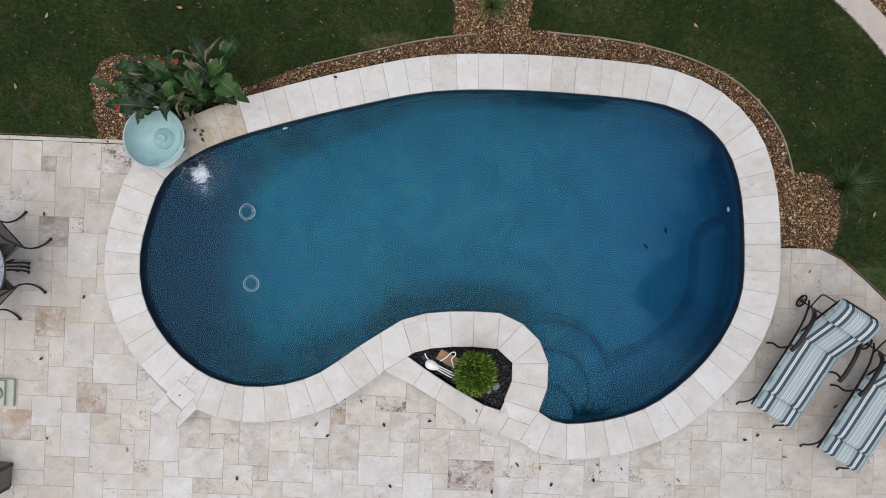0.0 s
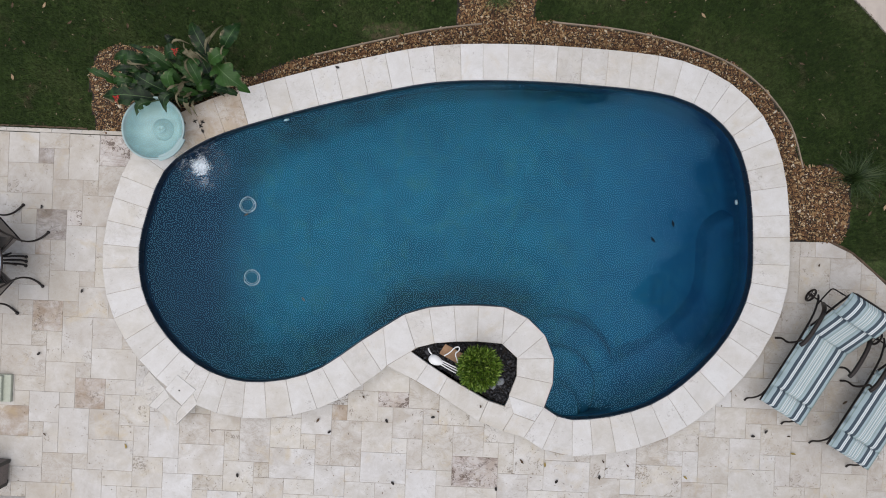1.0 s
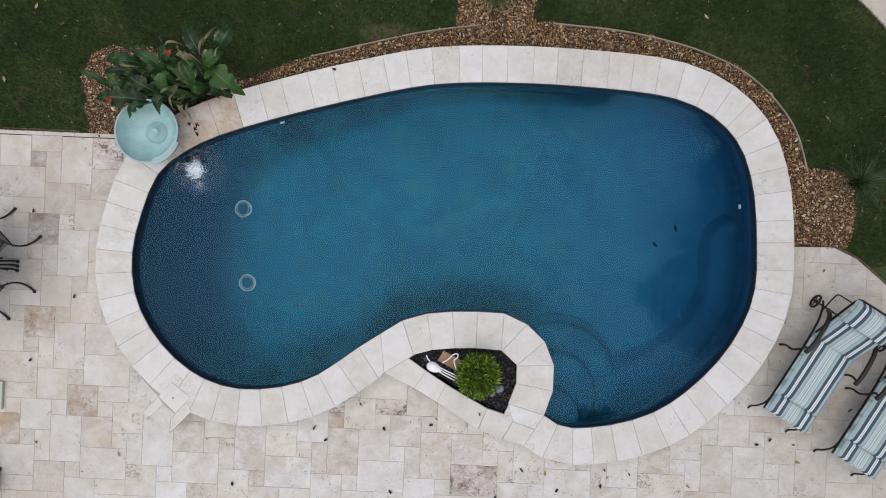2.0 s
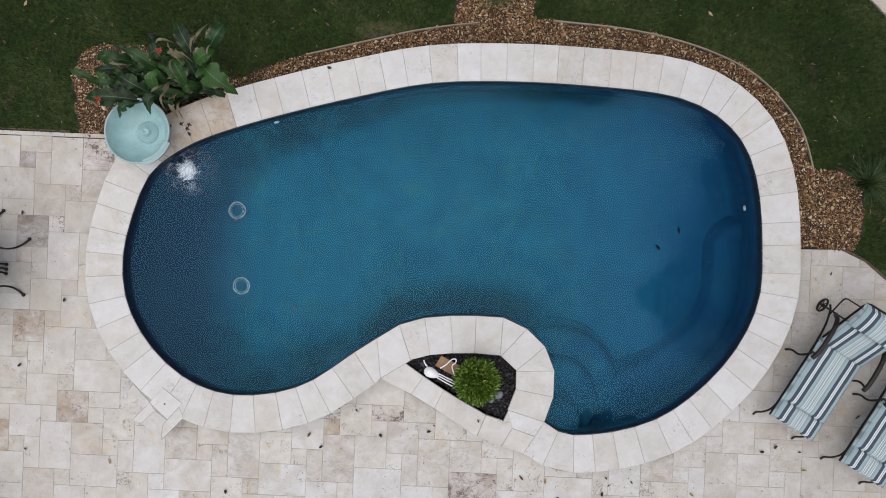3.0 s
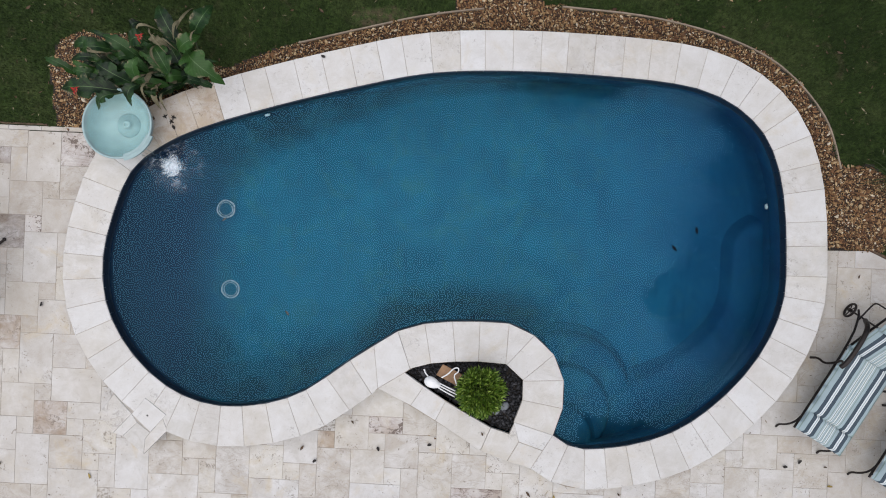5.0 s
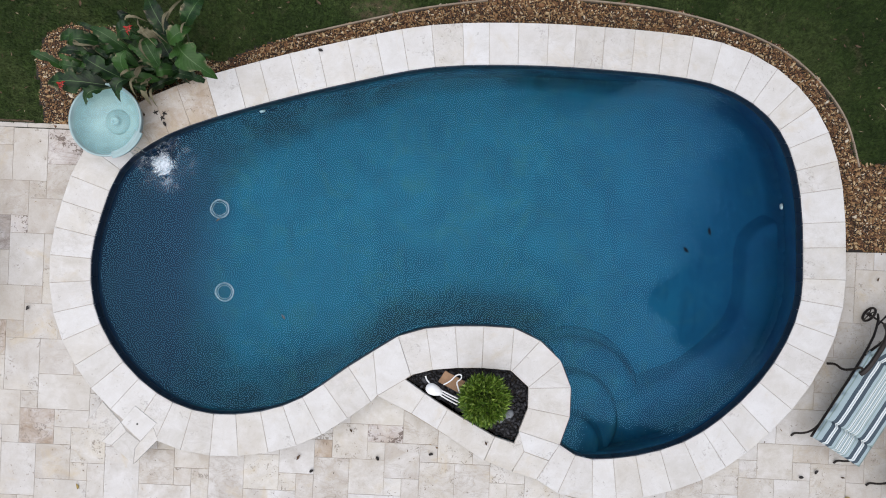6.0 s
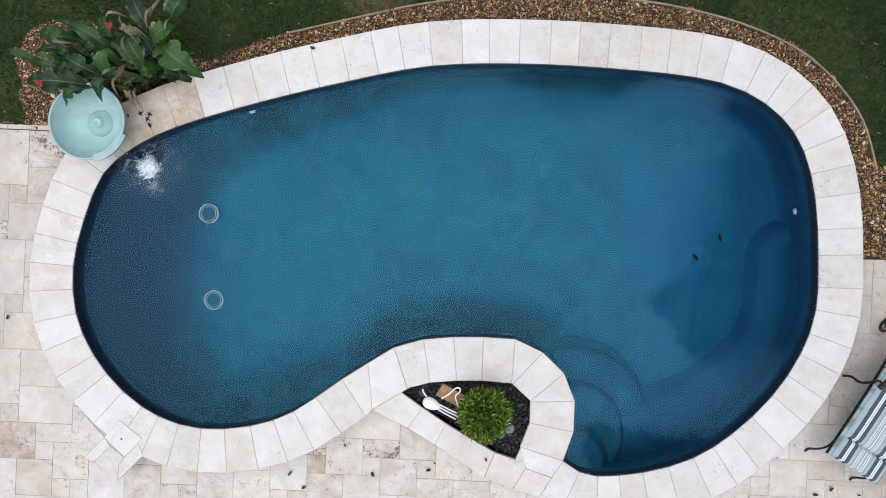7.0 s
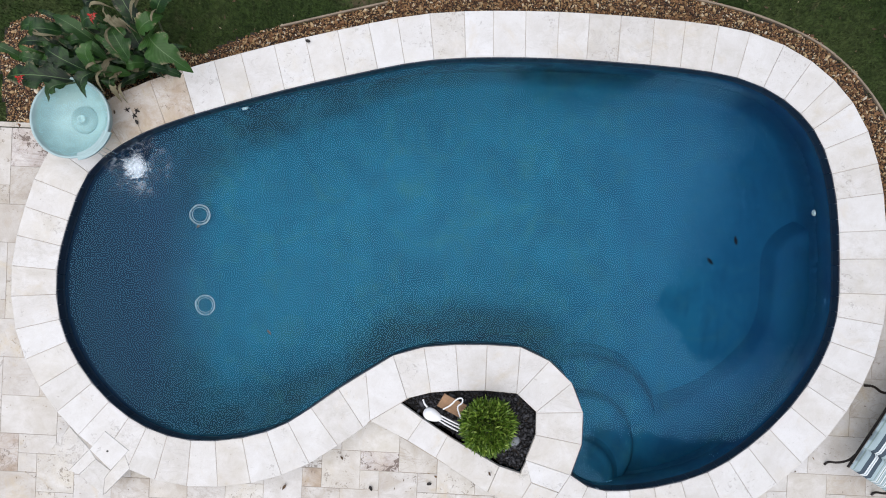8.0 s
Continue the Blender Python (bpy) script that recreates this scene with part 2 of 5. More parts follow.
CANNA_LEAF = leaf_material("canna_leaf", ((0.0, (0.003, 0.009, 0.003)), (0.5, (0.007, 0.023, 0.005)), (1.0, (0.025, 0.066, 0.012))), (0.075, 0.125, 0.05))
CANNA_DRY = leaf_material("canna_dry_leaf", ((0.0, (0.055, 0.050, 0.024)), (1.0, (0.15, 0.132, 0.080))), (0.17, 0.155, 0.10), 0.6)


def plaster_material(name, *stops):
    """Pool plaster with algae and brush marks; shade painted navy on walls and coves, water's glow teal on the floor.
    """
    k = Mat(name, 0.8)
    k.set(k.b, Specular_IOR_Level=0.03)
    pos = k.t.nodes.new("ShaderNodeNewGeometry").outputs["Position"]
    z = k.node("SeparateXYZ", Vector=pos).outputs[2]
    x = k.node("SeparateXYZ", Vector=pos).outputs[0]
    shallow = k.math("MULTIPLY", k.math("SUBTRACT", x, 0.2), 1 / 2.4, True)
    # colour by height: light through deep water painted teal, walls and coves painted dark
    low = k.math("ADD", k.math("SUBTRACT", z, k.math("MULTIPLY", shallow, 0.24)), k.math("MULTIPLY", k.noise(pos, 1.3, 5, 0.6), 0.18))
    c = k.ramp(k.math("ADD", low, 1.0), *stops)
    mottle = k.ramp(k.noise(pos, 1.7, 7, 0.68, 0.8), (0.40, 0.0), (0.64, 1.0))
    c = k.mix(k.math("MULTIPLY", mottle, 0.8), c, k.mix(0.62, c, (0.009, 0.100, 0.160)))
    algae = k.ramp(k.noise(pos, 2.6, 8, 0.72, 1.0), (0.49, 0.0), (0.68, 1.0))
    c = k.mix(k.math("MULTIPLY", algae, 0.65), c, k.mix(0.6, c, (0.024, 0.100, 0.092)))
    brush = k.node("Mapping", Vector=pos, Scale=(1.0, 0.35, 1.0), Rotation=(0, 0, 0.25)).outputs[0]
    worn = k.ramp(k.noise(brush, 6.0, 7, 0.72, 1.0), (0.50, 0.0), (0.74, 1.0))
    c = k.mix(k.math("MULTIPLY", worn, 0.9), c, k.mix(0.6, c, (0.004, 0.030, 0.058)))
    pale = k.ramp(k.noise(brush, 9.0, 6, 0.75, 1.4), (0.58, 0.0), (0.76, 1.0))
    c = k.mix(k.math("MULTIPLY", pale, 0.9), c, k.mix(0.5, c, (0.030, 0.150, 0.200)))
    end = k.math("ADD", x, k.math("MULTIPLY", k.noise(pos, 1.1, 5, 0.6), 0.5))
    # shade of the deep end's slope painted in as navy, by x
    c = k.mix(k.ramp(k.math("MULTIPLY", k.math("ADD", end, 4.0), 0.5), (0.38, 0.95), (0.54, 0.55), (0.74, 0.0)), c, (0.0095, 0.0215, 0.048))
    # shallow end painted deeper blue, adding to the dark of the mirrored trees
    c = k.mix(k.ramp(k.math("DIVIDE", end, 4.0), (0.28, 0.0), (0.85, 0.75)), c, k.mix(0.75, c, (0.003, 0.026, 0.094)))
    k.base(c)
    k.bump(k.noise(pos, 7, 4), 0.15, 0.01)
    return k.m


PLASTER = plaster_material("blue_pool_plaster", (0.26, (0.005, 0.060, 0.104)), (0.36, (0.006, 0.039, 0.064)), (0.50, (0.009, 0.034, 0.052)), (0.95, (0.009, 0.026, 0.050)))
# nearly even ramp, so height paints no dark onto steps and bench
STEP_PLASTER = plaster_material("step_pool_plaster", (0.25, (0.005, 0.046, 0.086)), (0.6, (0.008, 0.051, 0.092)), (0.95, (0.009, 0.046, 0.082)))


def water_material(name, tint, splash, strength):
    """Clear water: refracts, mirrors the sky with blue put into the reflection; wavelets spread from the splash and a
    breeze ruffles the far end.
    """
    k = Mat(name, 0.0)
    # raised IOR and blue Specular Tint stand in for a brighter, bluer sky
    k.set(k.b, IOR=1.41, Transmission_Weight=1.0, Specular_Tint=(0.20, 0.63, 0.96, 1.0))
    k.base(tint)
    pos = k.t.nodes.new("ShaderNodeNewGeometry").outputs["Position"]
    d = k.node("VectorMath", )
    d.operation = "DISTANCE"
    k.t.links.new(pos, d.inputs[0])
    d.inputs[1].default_value = splash
    far = d.outputs["Value"]
    near = k.ramp(k.math("DIVIDE", far, 2.4), (0.0, 1.0), (0.14, 0.34), (0.45, 0.16), (1.0, 0.05))
    rip = k.noise(k.node("Mapping", Vector=pos, Scale=(1.0, 0.5, 1.0), Rotation=(0, 0, 0.6)).outputs[0], 7.0, 1.5, 0.5, 1.4)
    fine = k.noise(pos, 24.0, 2, 0.5, 1.0)
    calm = k.noise(pos, 1.6, 2, 0.5, 0.6)
    rings = k.math("MULTIPLY", k.math("SINE", k.math("MULTIPLY", far, 42.0)), 0.05)
    dash = k.noise(k.node("Mapping", Vector=pos, Scale=(1.0, 0.42, 1.0), Rotation=(0, 0, 0.45)).outputs[0], 14.0, 2, 0.55, 2.4)
    ruffled = None
    for place, reach in (((2.3, 1.0, splash[2]), 1.3), ((3.2, -1.05, splash[2]), 0.8), ((0.9, 1.8, splash[2]), 0.7)):
        q = k.node("VectorMath")
        q.operation = "DISTANCE"
        k.t.links.new(pos, q.inputs[0])
        q.inputs[1].default_value = place
        g = k.ramp(k.math("DIVIDE", q.outputs["Value"], reach), (0.25, 1.0), (1.0, 0.0))
        ruffled = g if ruffled is None else k.math("MAXIMUM", ruffled, g)
    gust = k.math("ADD", k.math("MULTIPLY", k.math("MULTIPLY", ruffled, k.ramp(k.noise(pos, 1.4, 3, 0.5, 0.5), (0.36, 0.15), (0.55, 1.0))), 2.5), 0.08)
    calm = k.math("ADD", calm, k.math("MULTIPLY", dash, gust))
    h = k.math("ADD", k.math("MULTIPLY", k.math("ADD", k.math("ADD", k.math("MULTIPLY", fine, 0.03), rip), rings), near), k.math("MULTIPLY", calm, 0.12))
    k.bump(h, strength, 0.02)
    return k.m


SPLASH = (-3.47, 0.85, 0.178)
WATER = water_material("pool_water", (0.80, 0.95, 1.0), SPLASH, 0.5)
STAINED = travertine("water_stained_travertine", ((0.0, (0.40, 0.345, 0.27)), (1.0, (0.44, 0.385, 0.31))), (0.28, 0.20, 0.13), 0.5, 0.4, 0.6)
def foam_material():
    """White water: dense in places, thin and see-through in others."""
    k = Mat("water_foam", 0.5)
    k.base((0.66, 0.72, 0.78))
    pos = k.t.nodes.new("ShaderNodeNewGeometry").outputs["Position"]
    k.set(k.b, Alpha=k.ramp(k.noise(pos, 34, 6, 0.75), (0.34, 0.05), (0.62, 0.8)))
    return k.m


FOAM = foam_material()


def crest_material():
    """The heart of the splash: white and dense in the middle, thinning outwards into streaks."""
    k = Mat("foam_crest", 0.6)
    k.base((0.70, 0.76, 0.82))
    pos = k.coords("Object")
    far = k.node("VectorMath")
    far.operation = "LENGTH"
    k.t.links.new(pos, far.inputs[0])
    streak = k.noise(pos, 9, 7, 0.72, 1.6)
    k.set(k.b, Alpha=k.ramp(k.math("SUBTRACT", k.math("MULTIPLY", streak, 1.7), k.math("MULTIPLY", far.outputs["Value"], 4.2)), (0.26, 0.0), (0.82, 0.68)))
    return k.m


CREST = crest_material()


def lace_material():
    """Threads of froth that drift apart from the splash over clear water."""
    k = Mat("froth_lace", 0.5)
    k.base((0.60, 0.68, 0.74))
    pos = k.coords("Object")
    far = k.node("VectorMath")
    far.operation = "LENGTH"
    k.t.links.new(pos, far.inputs[0])
    fade = k.ramp(far.outputs["Value"], (0.06, 1.0), (0.20, 0.75), (0.42, 0.0))
    web = k.ramp(k.noise(pos, 7.5, 5, 0.62, 1.6), (0.455, 0.0), (0.49, 1.0), (0.51, 1.0), (0.535, 0.0))
    patch = k.ramp(k.noise(pos, 4.2, 3, 0.6, 0.6), (0.42, 0.0), (0.60, 1.0))
    bubble = k.ramp(k.voronoi(pos, 55), (0.10, 1.0), (0.16, 0.0))
    some = k.ramp(k.noise(pos, 9, 3), (0.52, 0.0), (0.62, 0.9))
    a = k.math("MAXIMUM", k.math("MULTIPLY", web, patch), k.math("MULTIPLY", bubble, some))
    k.set(k.b, Alpha=k.math("MULTIPLY", k.math("MULTIPLY", a, fade), 0.45))
    return k.m


LACE = lace_material()
BOWL_WATER = water_material("bowl_water", (0.80, 0.97, 0.98), (-3.83, 1.26, 0.56), 0.5)


def cushion_material():
    """Outdoor fabric striped along the seat: navy, white, grey-green and pale aqua."""
    k = Mat("striped_outdoor_fabric", 0.9)
    u = k.node("SeparateXYZ", Vector=k.node("TexCoord").outputs["UV"]).outputs[0]
    n = k.t.nodes.new("ShaderNodeValToRGB")
    n.color_ramp.interpolation = "CONSTANT"
    navy, white, aqua, sage = (0.036, 0.057, 0.076), (0.58, 0.61, 0.61), (0.285, 0.362, 0.380), (0.185, 0.250, 0.232)
    plan = [(0.0, aqua), (0.03, sage), (0.045, aqua), (0.12, navy), (0.19, white), (0.213, aqua), (0.227, white), (0.25, navy), (0.32, aqua), (0.37, sage), (0.383, aqua),
            (0.41, white), (0.423, sage), (0.44, white), (0.453, aqua), (0.478, sage), (0.492, white), (0.508, sage), (0.522, aqua), (0.547, white), (0.56, sage), (0.577, white),
            (0.59, aqua), (0.617, sage), (0.63, aqua), (0.68, navy), (0.75, white), (0.773, aqua), (0.787, white), (0.81, navy), (0.88, aqua), (0.955, sage)]
    while len(n.color_ramp.elements) < len(plan):
        n.color_ramp.elements.new(1.0)
    for e, (p, c) in zip(n.color_ramp.elements, plan):
        e.position, e.color = p, (*c, 1)
    k.t.links.new(u, n.inputs[0])
    v = k.coords("Object")
    weave = k.noise(v, 160, 2)
    c = k.mix(k.math("MULTIPLY", weave, 0.15), n.outputs[0], (0.068, 0.068, 0.068))
    c = k.mix(k.ramp(k.noise(v, 4, 4), (0.6, 0.0), (0.9, 0.25)), c, (0.150, 0.163, 0.136))
    k.base(c)
    k.bump(k.math("ADD", weave, k.math("MULTIPLY", k.noise(v, 11, 3), 2.0)), 0.3, 0.006)
    return k.m


FABRIC = cushion_material()


# ---- building helpers ----
def finish(name, bm, material, smooth=False):
    me = bpy.data.meshes.new(name)
    bmesh.ops.recalc_face_normals(bm, faces=bm.faces)
    bm.to_mesh(me)
    bm.free()
    if material:
        me.materials.append(material)
    if smooth:
        for p in me.polygons:
            p.use_smooth = True
    return me


def part(name, bm, material, parent, label="", smooth=False, at=None):
    ob = new(name, finish(name, bm, material, smooth) if isinstance(bm, bmesh.types.BMesh) else bm)
    ob.parent = parent
    if at is not None:
        ob.matrix_basis = at
    if label:
        ob["label"] = label
    return ob


def thing(name, label, category, at=None, group="", kind=""):
    ob = new(name)
    if at is not None:
        ob.matrix_basis = at
    return tagged(ob, label, category, group, kind)


def single(name, bm, material, label, category, at=None, group="", kind="", smooth=False):
    ob = new(name, finish(name, bm, material, smooth) if isinstance(bm, bmesh.types.BMesh) else bm)
    if at is not None:
        ob.matrix_basis = at
    return tagged(ob, label, category, group, kind)


def raw(name, verts, faces, material, smooth=False):
    """A mesh from arrays of corners and equal-sided faces."""
    me = bpy.data.meshes.new(name)
    verts, faces = np.asarray(verts, dtype=np.float32), np.asarray(faces, dtype=np.int32)
    n, k = faces.shape
    me.vertices.add(len(verts))
    me.vertices.foreach_set("co", verts.ravel())
    me.loops.add(n * k)
    me.loops.foreach_set("vertex_index", faces.ravel())
    me.polygons.add(n)
    me.polygons.foreach_set("loop_start", np.arange(0, n * k, k, dtype=np.int32))
    if smooth:
        me.polygons.foreach_set("use_smooth", np.ones(n, dtype=bool))
    me.update(calc_edges=True)
    me.materials.append(material)
    return me


def area2(poly):
    return sum(a[0] * b[1] - b[0] * a[1] for a, b in zip(poly, poly[1:] + poly[:1]))


def inset(poly, d):
    """A convex outline drawn in by d on every side."""
    if area2(poly) < 0:
        poly = poly[::-1]
    n, lines = len(poly), []
    for a, b in zip(poly, poly[1:] + poly[:1]):
        e = Vector((b[0] - a[0], b[1] - a[1])).normalized()
        lines.append((Vector(a[:2]) + d * Vector((-e.y, e.x)), e))
    out = []
    for i in range(n):
        (p, u), (q, v) = lines[i - 1], lines[i]
        cross = u.x * v.y - u.y * v.x
        out.append(tuple(p + u * (((q - p).x * v.y - (q - p).y * v.x) / cross)) if abs(cross) > 1e-4 else tuple(q))
    return out


def slab(poly, z0, z1, chamfer=0.004, jitter=0.0):
    """A stone: straight sides and a small chamfer round its top."""
    bm = bmesh.new()
    if area2(poly) < 0:
        poly = poly[::-1]
    top = inset(poly, chamfer)
    rings = [[bm.verts.new((x, y, z)) for x, y in p] for p, z in ((poly, z0), (poly, z1 - chamfer), (top, z1))]
    if jitter:
        for v in rings[2]:
            v.co.z += random.uniform(-jitter, jitter)
    n = len(poly)
    for a, b in zip(rings, rings[1:]):
        for i in range(n):
            bm.faces.new((a[i], a[(i + 1) % n], b[(i + 1) % n], b[i]))
    bm.faces.new(rings[2])
    bm.faces.new(rings[0][::-1])
    return bm


def box(bm, size, at=(0, 0, 0), turn=None, bevel=0.0):
    made = bmesh.ops.create_cube(bm, size=1.0)["verts"]
    m = Matrix.Translation(at) @ (turn.to_4x4() if turn else Matrix()) @ Matrix.Diagonal((*size, 1))
    bmesh.ops.transform(bm, matrix=m, verts=made)
    if bevel:
        edges = list({e for v in made for e in v.link_edges})
        bmesh.ops.bevel(bm, geom=edges, offset=bevel, segments=2, affect="EDGES", profile=0.6)
    return bm


def tube(points, radius, sides=8, closed=False, taper=None, bm=None):
    """A bar or stem along points."""
    if not closed and 3 <= len(points) <= 9:
        for _ in range(2):
            soft = [Vector(points[0])]
            for p, q in zip(points, points[1:]):
                soft += [Vector(p).lerp(Vector(q), 0.25), Vector(p).lerp(Vector(q), 0.75)]
            points = soft + [Vector(points[-1])]
    bm = bm or bmesh.new()
    pts = [Vector(p) for p in points]
    rings, n = [], len(pts)
    up = Vector((0.13, 0.27, 0.95))
    for i, p in enumerate(pts):
        a = pts[i - 1] if (closed or i) else p
        b = pts[(i + 1) % n] if (closed or i < n - 1) else p
        d = (b - a).normalized()
        s = d.cross(up)
        s = (s if s.length > 1e-3 else d.cross(Vector((1, 0, 0)))).normalized()
        w = s.cross(d)
        r = radius if taper is None else radius + (taper - radius) * i / (n - 1)
        rings.append([bm.verts.new(p + r * (math.cos(k * 2 * math.pi / sides) * s + math.sin(k * 2 * math.pi / sides) * w)) for k in range(sides)])
    pairs = list(zip(rings, rings[1:])) + ([(rings[-1], rings[0])] if closed else [])
    for a, b in pairs:
        for k in range(sides):
            bm.faces.new((a[k], a[(k + 1) % sides], b[(k + 1) % sides], b[k]))
    if not closed:
        bm.faces.new(rings[0][::-1])
        bm.faces.new(rings[-1])
    return bm


def lathe(profile, sides=48, bm=None, at=(0, 0, 0)):
    """A turned body from pairs of radius and height."""
    bm = bm or bmesh.new()
    rings = []
    for r, z in profile:
        if r < 1e-5:
            rings.append([bm.verts.new((at[0], at[1], at[2] + z))])
        else:
            rings.append([bm.verts.new((at[0] + r * math.cos(k * 2 * math.pi / sides), at[1] + r * math.sin(k * 2 * math.pi / sides), at[2] + z)) for k in range(sides)])
    for a, b in zip(rings, rings[1:]):
        for k in range(sides):
            j = (k + 1) % sides
            if len(a) == 1 and len(b) == 1:
                continue
            if len(a) == 1:
                bm.faces.new((a[0], b[j], b[k]))
            elif len(b) == 1:
                bm.faces.new((a[k], a[j], b[0]))
            else:
                bm.faces.new((a[k], a[j], b[j], b[k]))
    return bm


def spline(ctrl, closed=True, per=14):
    """Catmull-Rom through the control points."""
    p, n, out = [np.array(c, float) for c in ctrl], len(ctrl), []
    for i in range(n if closed else n - 1):
        a, b, c, d = (p[(i + k) % n] if closed else p[min(max(i + k, 0), n - 1)] for k in (-1, 0, 1, 2))
        for s in range(per):
            t = s / per
            out.append(0.5 * (2 * b + (c - a) * t + (2 * a - 5 * b + 4 * c - d) * t * t + (3 * b - a - 3 * c + d) * t ** 3))
    if not closed:
        out.append(p[-1])
    return np.array(out)


def normals(line, closed=True):
    """Unit normals on the right hand of the way along the line."""
    t = np.roll(line, -1, 0) - np.roll(line, 1, 0) if closed else np.gradient(line, axis=0)
    t = t / np.linalg.norm(t, axis=1)[:, None]
    return np.stack([t[:, 1], -t[:, 0]], 1)


def inside(poly, pts):
    poly, pts = np.asarray(poly), np.asarray(pts)
    x, y = pts[:, 0], pts[:, 1]
    res = np.zeros(len(pts), bool)
    for (x0, y0), (x1, y1) in zip(poly, np.roll(poly, -1, 0)):
        cross = (y0 > y) != (y1 > y)
        res ^= cross & (x < (x1 - x0) * (y - y0) / ((y1 - y0) if y1 != y0 else 1e-9) + x0)
    return res


def gap(line, pts):
    """Distance from points to the nearest corner of a dense line."""
    line, pts = np.asarray(line), np.asarray(pts)
    return np.concatenate([np.sqrt(((c[:, None, :] - line[None]) ** 2).sum(2)).min(1) for c in np.array_split(pts, max(1, len(pts) // 2000))])


def sheet(loops, z, drop=None):
    """A level sheet bounded by loops; loops within the first are holes."""
    bm = bmesh.new()
    for loop in loops:
        vs = [bm.verts.new((x, y, z)) for x, y in loop]
        for a, b in zip(vs, vs[1:] + vs[:1]):
            bm.edges.new((a, b))
    bmesh.ops.triangle_fill(bm, use_beauty=True, edges=bm.edges[:])
    for f in bm.faces:
        if f.normal.z < 0:
            f.normal_flip()
    return bm


def clip(poly, p, n):
    """The part of a convex outline on the side of p towards n."""
    out = []
    for a, b in zip(poly, poly[1:] + poly[:1]):
        da, db = ((q[0] - p[0]) * n[0] + (q[1] - p[1]) * n[1] for q in (a, b))
        if da >= 0:
            out.append(a)
        if da * db < 0:
            t = da / (da - db)
            out.append((a[0] + t * (b[0] - a[0]), a[1] + t * (b[1] - a[1])))
    return out


# ---- plan of the pool ----
TOP, WATER_Z, GROUND = 0.285, 0.178, -0.03
WIDE = 0.47
# the round of the pool from the planter's foot, anticlockwise, to where the planter begins
ROUND = [(1.15, -2.09), (1.33, -2.2), (1.53, -2.235), (2.01, -2.17), (2.51, -2.0), (2.93, -1.71), (3.32, -1.3), (3.6, -0.84), (3.74, -0.37), (3.74, 0.18), (3.68, 0.81),
         (3.53, 1.32), (3.28, 1.66), (2.89, 1.91), (2.37, 2.04), (1.44, 2.1), (0.5, 2.11), (-0.43, 2.05), (-1.3, 1.855), (-2.25, 1.59), (-3.11, 1.3), (-3.59, 1.05),
         (-3.91, 0.75), (-4.09, 0.27), (-4.19, -0.25), (-4.14, -0.76), (-3.93, -1.2), (-3.59, -1.58), (-3.19, -1.83), (-2.73, -1.935), (-2.2, -1.88), (-1.74, -1.7),
         (-1.24, -1.33), (-0.7, -0.965)]
# the planter's stones: pool side and planter side of each joint
NECK_IN = [(-0.7, -0.965), (-0.39, -0.865), (-0.07, -0.825), (0.25, -0.812), (0.587, -0.817), (0.886, -0.944), (1.12, -1.155), (1.247, -1.449), (1.248, -1.774), (1.15, -2.09)]
NECK_OUT = [(-0.54, -1.395), (-0.30, -1.323), (-0.015, -1.289), (0.25, -1.277), (0.568, -1.29), (0.581, -1.299), (0.776, -1.466), (0.776, -1.478), (0.78, -1.70), (0.69, -1.96)]

arc = spline(ROUND, closed=False)
arc_out = arc + WIDE * normals(arc, False)
neck = np.concatenate([np.linspace(a, b, 8)[:-1] for a, b in zip(NECK_IN, NECK_IN[1:])])
shore = np.concatenate([arc, neck[1:]])
# the outside foot of the raised pool, with the planter taken in
first = next(i for i, p in enumerate(arc_out) if p[0] > 0.95)
last = next(i for i in range(len(arc_out) // 2, len(arc_out)) if arc_out[i][0] > -0.98 and arc_out[i][1] < -1)
OUTER = [tuple(p) for p in arc_out[first:last:3]] + [(-0.90, -1.65), (-0.27, -1.97), (0.36, -2.29), (0.64, -2.41)]
outer_line = spline(OUTER, per=2)

# ---- ground ----
PATIO_EDGE = [(4.2, 0.19), (4.87, 0.21), (5.18, 0.07), (5.5, -0.19), (5.85, -0.5), (6.6, -1.4), (7.2, -2.6)]
KERB = [(-2.94, 2.09), (-2.45, 2.31), (-1.92, 2.46), (-1.09, 2.68), (-0.6, 2.8), (0.06, 2.91), (0.73, 2.985), (1.32, 2.965), (2.18, 2.89), (3.05, 2.69), (3.75, 2.35), (4.27, 1.79), (4.49, 1.18)]
kerb = spline(KERB, closed=False, per=8)
BED = [(-4.99, 1.27), (-5.06, 1.72), (-5.11, 2.03), (-5.01, 2.32), (-4.7, 2.47), (-4.3, 2.45), (-3.9, 2.35), (-3.4, 2.1)]
BED_END = [(4.9, 1.25), (5.12, 1.0), (5.17, 0.75), (5.14, 0.45), (5.04, 0.2), (4.2, 0.19), (0, 0), (-3.5, 0.8), (-4.6, 1.1)]
bed = np.array(BED + [tuple(p) for p in kerb] + BED_END)
SPUR = [(-0.18, 2.8), (0.86, 2.8), (0.84, 4.6), (-0.2, 4.6)]
WALKWAY = [(3.9, 4.35), (4.92, 3.57), (5.65, 2.84), (6.3, 1.9)]
walk_in = spline(WALKWAY, closed=False, per=8)
walk_out = walk_in - 0.32 * normals(walk_in, False)
walkway = np.concatenate([walk_in, walk_out[::-1]])
BORDER_Y = 1.235


